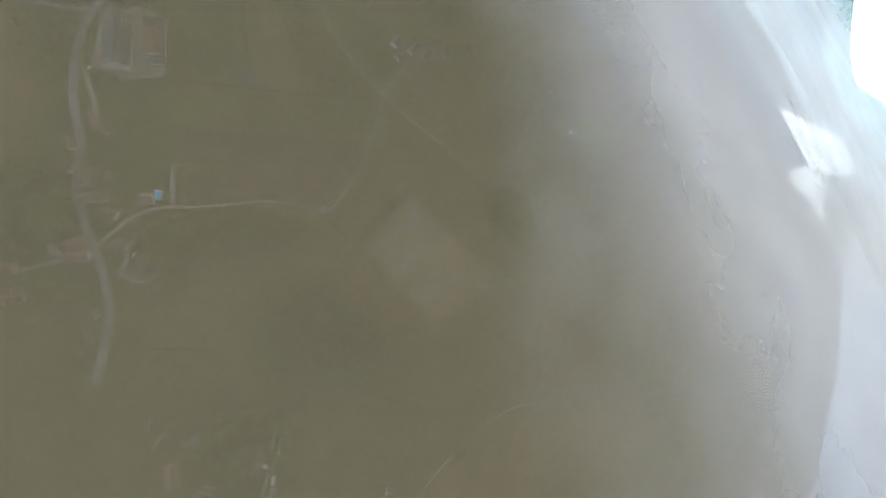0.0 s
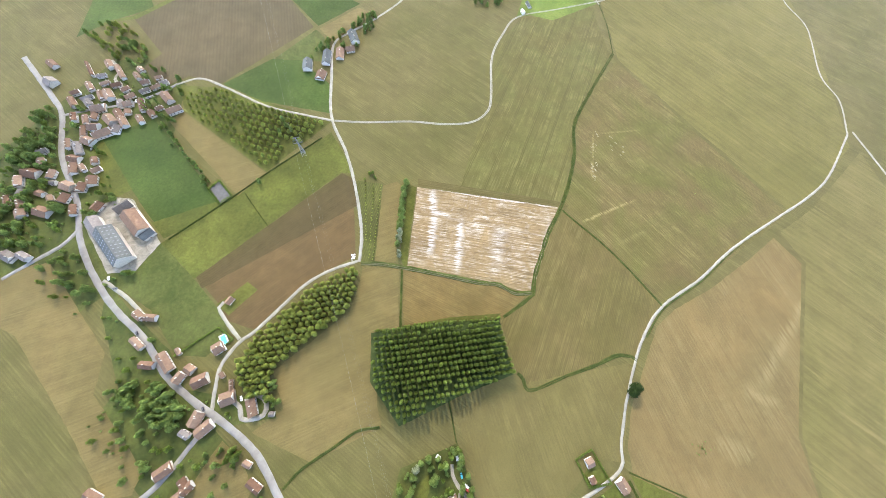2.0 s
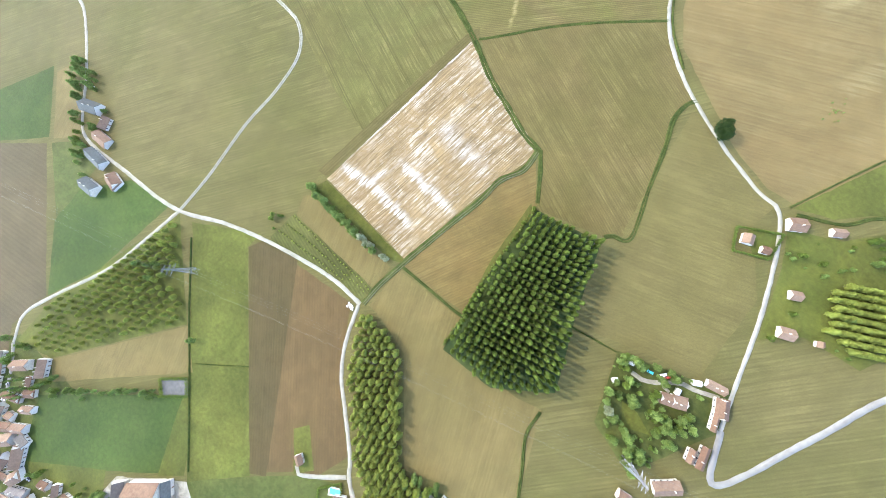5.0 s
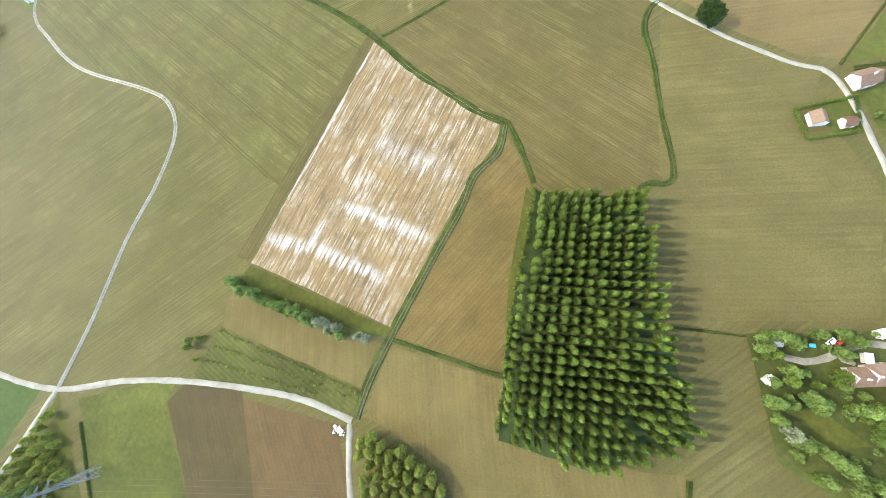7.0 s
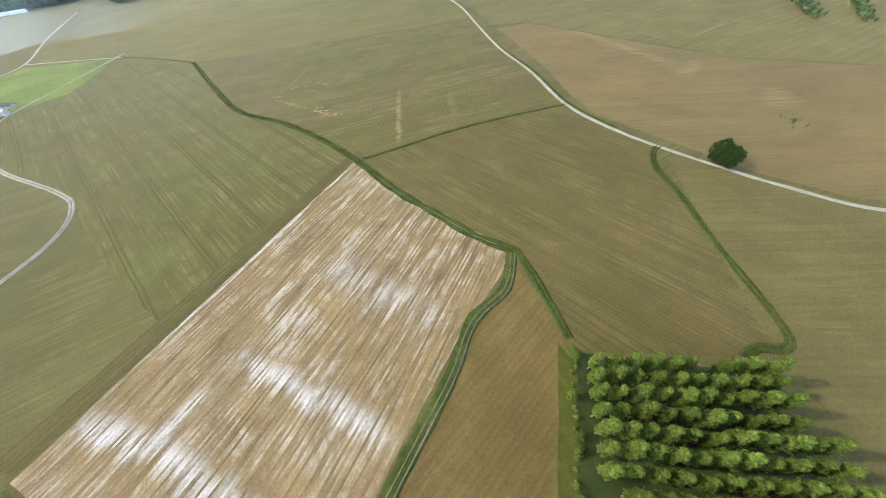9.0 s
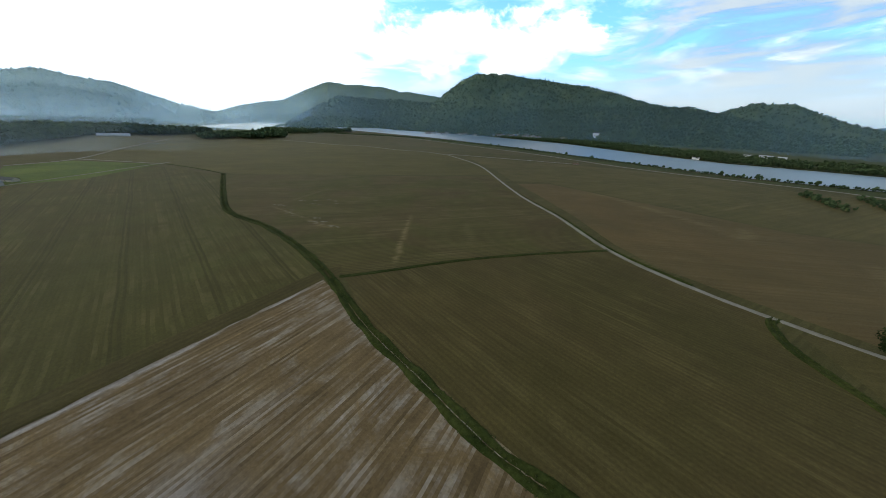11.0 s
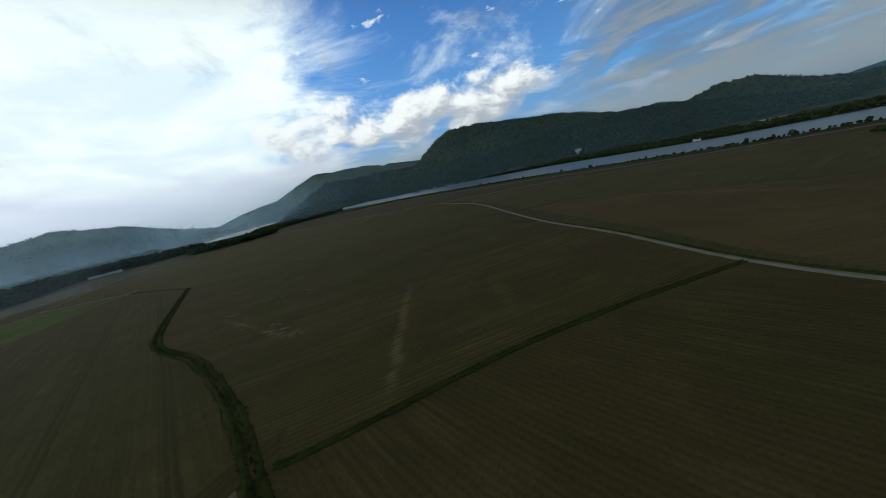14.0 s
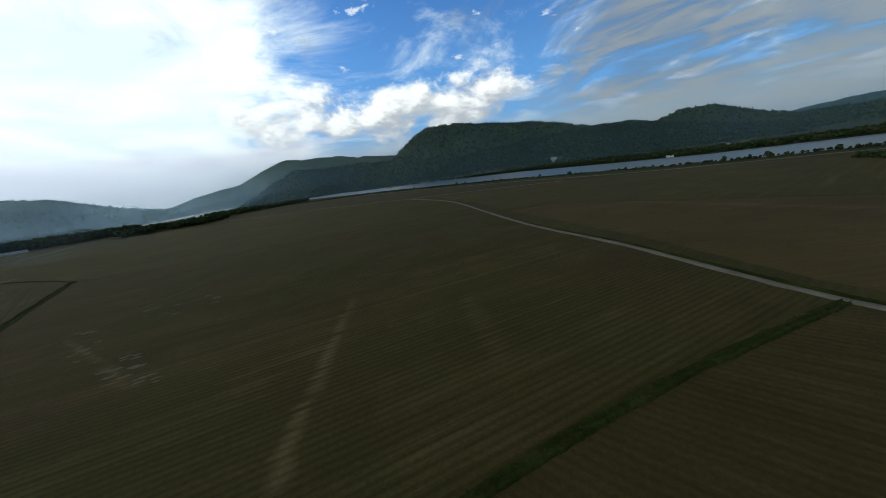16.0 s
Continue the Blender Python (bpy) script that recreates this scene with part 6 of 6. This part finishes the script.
tagged(mesh_object("water", [(x, y, 0.4) for x, y in ((-1700, 760), (-1250, 810), (-1190, 1130), (-1500, 1180), (-2400, 1700), (-4000, 2600), (-4300, 1900), (-2600, 1500))], [list(range(7, -1, -1))], M_WATER), "bright side arm of the river", "river", kind="structure")


# ---- woods along the river ----
def wood(name, spots, low, high, mat, label, sprays=16, sink=0.0):
    """Far woodland: one mesh of many crowns, each a loose heap of leaf sprays on a stem-high base."""
    r = np.random.RandomState(len(spots))
    verts, faces = [], []
    for x, y, *z in spots:
        h = r.uniform(low, high)
        rad = h * r.uniform(0.28, 0.42)
        b = len(verts)
        d = r.normal(size=(sprays, 3))
        d /= np.linalg.norm(d, axis=1)[:, None]
        c = np.array([x, y, h * 0.55 + sum(z) - sink]) + d * [rad, rad, h * 0.42] * r.uniform(0.6, 1.0, (sprays, 1))
        t1 = np.cross(d, r.normal(size=(sprays, 3)))
        t1 /= np.linalg.norm(t1, axis=1)[:, None]
        t2 = np.cross(d, t1)
        s = rad * r.uniform(0.5, 0.9, (sprays, 1))
        quad = np.stack([c - t1 * s, c - t2 * s * 0.8, c + t1 * s, c + t2 * s * 0.8], 1).reshape(-1, 3)
        verts += quad.tolist()
        faces += [(b + 4 * k, b + 4 * k + 1, b + 4 * k + 2, b + 4 * k + 3) for k in range(sprays)]
    return tagged(mesh_object(name, verts, faces, mat), label, "trees", kind="stuff")


M_FARWOOD = leaf_material("far_leaves", (0.034, 0.06, 0.026), (0.09, 0.12, 0.05))
wood("hill_wood", HILLTREES, 14, 26, M_FARWOOD, "dense dark trees on the hillsides", 8, 7.0)
rng = random.Random(31)


def spread(ring, n):
    xs, ys = [p[0] for p in ring], [p[1] for p in ring]
    out = []
    while len(out) < n:
        x, y = rng.uniform(min(xs), max(xs)), rng.uniform(min(ys), max(ys))
        if inside((x, y), ring) and not (math.hypot(x, y) > 1300 and 56 < math.degrees(math.atan2(-x, y)) < 71):
            out.append((x, y))
    return out


wood("wood", spread([(-700, 110), (-840, 165), (-1010, 255), (-1080, 330), (-1000, 420), (-1200, 620), (-1700, 900), (-2300, 900), (-2300, -300), (-1200, -250), (-760, -60)], 4200), 13, 24, M_FARWOOD, "dense dark riverside forest")
edge = resample([(-672, 96), (-760, 130), (-840, 178), (-900, 215), (-1010, 262), (-1085, 335), (-1010, 425), (-1060, 545)], 5)
wood("wood", [(p.x - abs(rng.gauss(0, 22)), p.y + rng.uniform(-14, 14)) for p in edge for _ in range(4)], 12, 22, M_FARWOOD, "dense edge of the riverside forest", 40)
wood("wood", spread([(-820, 440), (-790, 560), (-800, 650), (-860, 665), (-900, 560), (-880, 450)], 260), 12, 19, M_FARWOOD, "dark clump of trees at the field end")
wood("wood", spread([(-1000, 660), (-990, 830), (-1010, 1020), (-1080, 1180), (-1250, 1150), (-1250, 850), (-1150, 700)], 420), 11, 19, M_FARWOOD, "trees at the bend of the river")
wood("wood", spread([(-1700, 950), (-1500, 1200), (-1900, 1400), (-2500, 1500), (-2600, 1150), (-2200, 950)], 200), 5, 9, M_FARWOOD, "wooded islands in the river")
near_bank = resample([(-972.1, 962.9), (-672.7, 1059.2), (-196.1, 921.0), (80.0, 768.4), (235.8, 701.4), (382.7, 688.3)], 7)
wood("riverbank_bushes", [(p.x + rng.gauss(4, 9), p.y + rng.uniform(2, 24)) for p in near_bank for _ in range(9) if noise.noise(Vector((p.x * 0.02, p.y * 0.02, 1))) > -0.25 + rng.uniform(-0.2, 0.3)], 0.8, 4.2, M_FARWOOD, "bushes along the river bank", 22)
wood("riverbank_trees", [(p.x + rng.gauss(4, 9), p.y + rng.uniform(2, 24)) for p in near_bank if rng.random() < 0.22], 3.5, 8.5, M_FARWOOD, "scattered small trees along the river bank", 26)
far_bank = resample([(-2049, 1900), (-1176, 1725), (-574, 1590), (-146, 1375), (121, 1115), (275, 992), (475, 960), (700, 900), (1200, 780)], 7)
stand = [(p.x + rng.uniform(-5, 40), p.y + rng.uniform(3, 330)) for p in far_bank for _ in range(12)] + [(p.x + rng.uniform(-5, 5), p.y + rng.uniform(3, 20)) for p in far_bank for _ in range(3)]
stand = [(x, y, slope(x, y)) for x, y in stand if not any(abs(x - a) < 14 and -75 < y - b < 12 for a, b in FARHOMES) and not (390 < x < 1000 and 1190 < y < 1400)]
wood("riverbank_trees", stand, 6, 13, M_FARWOOD, "trees along the far river bank", 12)
wood("wood", spread([(-305, -503), (-308, -463), (-292, -383), (-271, -376), (-270, -410), (-271, -443), (-252, -489)], 170), 8, 13, M_FARWOOD, "dark wood at the field corner", 60)
wood("field_copse", spread([(262, 595), (275, 598), (281, 505), (268, 500)], 60), 3, 6, M_FARWOOD, "row of bushes between river fields")
wood("field_copse", spread([(314, 612), (326, 610), (312, 490), (300, 492)], 60), 3, 6, M_FARWOOD, "row of bushes between river fields")
wood("field_copse", spread([(380, 650), (700, 560), (720, 600), (400, 690)], 220), 5, 10, M_FARWOOD, "riverside trees at the field edge")



# ---- haze sheets over the valley and the cloud at the start ----
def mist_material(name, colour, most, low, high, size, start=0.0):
    """Distance haze as a tint: mostly clear, scattering a little light both ways, thinner upwards and in drifts."""
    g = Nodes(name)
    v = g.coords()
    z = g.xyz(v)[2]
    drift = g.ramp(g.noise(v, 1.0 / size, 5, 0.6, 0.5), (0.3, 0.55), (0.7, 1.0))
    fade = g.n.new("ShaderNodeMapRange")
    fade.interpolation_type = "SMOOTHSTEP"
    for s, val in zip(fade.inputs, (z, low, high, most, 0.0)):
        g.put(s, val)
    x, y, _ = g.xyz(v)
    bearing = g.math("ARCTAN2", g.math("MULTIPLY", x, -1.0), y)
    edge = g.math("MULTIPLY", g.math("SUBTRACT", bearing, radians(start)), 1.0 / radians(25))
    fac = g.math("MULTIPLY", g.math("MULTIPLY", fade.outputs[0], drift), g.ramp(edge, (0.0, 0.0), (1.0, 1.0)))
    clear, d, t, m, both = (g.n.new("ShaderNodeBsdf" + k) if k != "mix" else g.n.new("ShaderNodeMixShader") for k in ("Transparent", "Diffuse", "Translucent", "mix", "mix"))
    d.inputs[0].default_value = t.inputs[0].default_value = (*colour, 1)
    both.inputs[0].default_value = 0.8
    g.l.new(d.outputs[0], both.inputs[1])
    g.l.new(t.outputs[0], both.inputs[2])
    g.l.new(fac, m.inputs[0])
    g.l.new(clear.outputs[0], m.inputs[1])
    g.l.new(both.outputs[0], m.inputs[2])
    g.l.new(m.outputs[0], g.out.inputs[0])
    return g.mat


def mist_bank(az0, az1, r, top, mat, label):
    """A billowing sheet added across the valley to stand in for distance haze."""
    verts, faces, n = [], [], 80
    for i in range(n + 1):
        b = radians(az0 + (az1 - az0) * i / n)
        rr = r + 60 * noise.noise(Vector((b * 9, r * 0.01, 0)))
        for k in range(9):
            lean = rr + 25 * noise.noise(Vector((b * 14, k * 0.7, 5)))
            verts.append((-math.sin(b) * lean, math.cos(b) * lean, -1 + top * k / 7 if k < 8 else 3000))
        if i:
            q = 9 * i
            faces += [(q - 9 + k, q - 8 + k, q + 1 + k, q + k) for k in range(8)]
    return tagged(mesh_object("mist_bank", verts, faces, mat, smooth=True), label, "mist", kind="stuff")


# added tinted sheets that pale the land behind them like distance haze
mist_bank(128, 50, 650, 120, mist_material("edge_haze", (0.62, 0.84, 1.0), 0.16, 0, 100, 200, 54), "thin tinted sheet as haze at the forest edge")
mist_bank(128, 40, 1500, 160, mist_material("forest_haze", (0.6, 0.84, 1.0), 0.3, 0, 140, 300, 40), "thin blue sheet as haze over the riverside forest")
mist_bank(128, 36, 2450, 440, mist_material("hillfoot_haze", (0.54, 0.8, 1.0), 0.42, 0, 400, 300, 36), "thin blue sheet as haze at the foot of the hill")
mist_bank(128, -70, 1640, 520, mist_material("valley_haze", (0.5, 0.8, 0.95), 0.15, 0, 480, 500, -95), "thin blue sheet as haze before the hills")
mist_bank(128, 18, 3420, 560, mist_material("far_haze", (0.7, 0.95, 0.97), 0.34, 0, 500, 500, 18), "pale sheet as haze before the farthest hills")
mist_bank(-13, -75, 4250, 420, mist_material("ridge_haze", (0.4, 0.68, 0.85), 0.5, 0, 380, 500, -95), "blue sheet as haze before the far ridge")


def cloud_material(name, colour, most, cx, cy, reach, size, lean, turn):
    """A layer of cloud: ragged, fading out at its rim, thicker on one side."""
    g = Nodes(name)
    v = g.coords()
    x, y, _ = g.xyz(v)
    dx, dy = g.math("SUBTRACT", x, cx), g.math("SUBTRACT", y, cy)
    far = g.math("SQRT", g.math("ADD", g.math("MULTIPLY", dx, dx), g.math("MULTIPLY", dy, dy)))
    rim = g.math("MULTIPLY", g.ramp(g.math("DIVIDE", far, reach), (0.62, 1.0), (0.98, 0.0)), g.ramp(g.math("DIVIDE", far, 0.6), (0.6, 0.0), (1.0, 1.0)))
    side = g.math("ADD", g.math("MULTIPLY", dx, -0.64), g.math("MULTIPLY", dy, 0.77))
    side = g.math("MULTIPLY_ADD", side, lean, 1.0)
    # sunlight painted into the colour: white on the open side, shaded brown elsewhere
    sunny = g.math("ADD", g.math("MULTIPLY", dx, -0.8), g.math("MULTIPLY", dy, 0.6))
    sunny = g.math("MULTIPLY_ADD", g.math("SUBTRACT", g.noise(v, 0.6 / turn, 4, 0.6), 0.5), turn * 2.4, sunny)
    paint = g.mix(g.ramp(g.math("DIVIDE", sunny, turn * 2.2), (0.1, 0.0), (0.95, 1.0)), colour, (0.56, 0.56, 0.55))
    ragged = g.ramp(g.noise(v, 1.0 / size, 6, 0.55, 0.6), (0.3, 0.6), (0.7, 1.15))
    fac = g.math("MULTIPLY", g.math("MULTIPLY", rim, most), g.math("MULTIPLY", side, ragged))
    fac = g.math("MINIMUM", g.math("MAXIMUM", fac, 0.0), 0.97)
    clear, d, t, m, both = (g.n.new("ShaderNodeBsdf" + k) if k != "mix" else g.n.new("ShaderNodeMixShader") for k in ("Transparent", "Diffuse", "Translucent", "mix", "mix"))
    g.l.new(paint, d.inputs[0])
    g.l.new(paint, t.inputs[0])
    both.inputs[0].default_value = 0.5
    g.l.new(d.outputs[0], both.inputs[1])
    g.l.new(t.outputs[0], both.inputs[2])
    g.l.new(fac, m.inputs[0])
    g.l.new(clear.outputs[0], m.inputs[1])
    g.l.new(both.outputs[0], m.inputs[2])
    g.l.new(m.outputs[0], g.out.inputs[0])
    return g.mat


def cloud_layer(cx, cy, z, reach, most, lean, wave=1.0, colour=(0.47, 0.43, 0.34), gap=0.9):
    """A wavy round sheet of cloud with a small clear gap in its middle."""
    rings, spokes, verts, faces = 26, 48, [], []
    for i in range(rings + 1):
        rr = gap + (reach - gap) * (i / rings) ** 2
        for k in range(spokes):
            x, y = cx + rr * math.cos(k / spokes * 2 * math.pi), cy + rr * math.sin(k / spokes * 2 * math.pi)
            verts.append((x, y, z + wave * min(1, rr / 12) * noise.noise(Vector((x / 23, y / 23, z)))))
        if i:
            q = spokes * i
            faces += [(q - spokes + k, q + k, q + (k + 1) % spokes, q - spokes + (k + 1) % spokes) for k in range(spokes)]
    ob = mesh_object("cloud", verts, faces, cloud_material("cloud_drops", colour, most, cx, cy, reach, 28 + z % 7, lean, 311.5 - z), smooth=True)
    return tagged(ob, "ragged layer of grey low cloud", "cloud", "low cloud layers", "stuff")


for x, y, z, most in ((196.34, 22.44, 306.46, 0.46), (191.66, 23.81, 299.86, 0.42), (188.88, 24.28, 294.07, 0.34), (186.13, 25.0, 288.25, 0.13), (185.23, 25.33, 286.2, 0.05)):
    cloud_layer(x, y, z, 150, most, 0.006, 1.0, (0.175, 0.15, 0.098), 0.35)
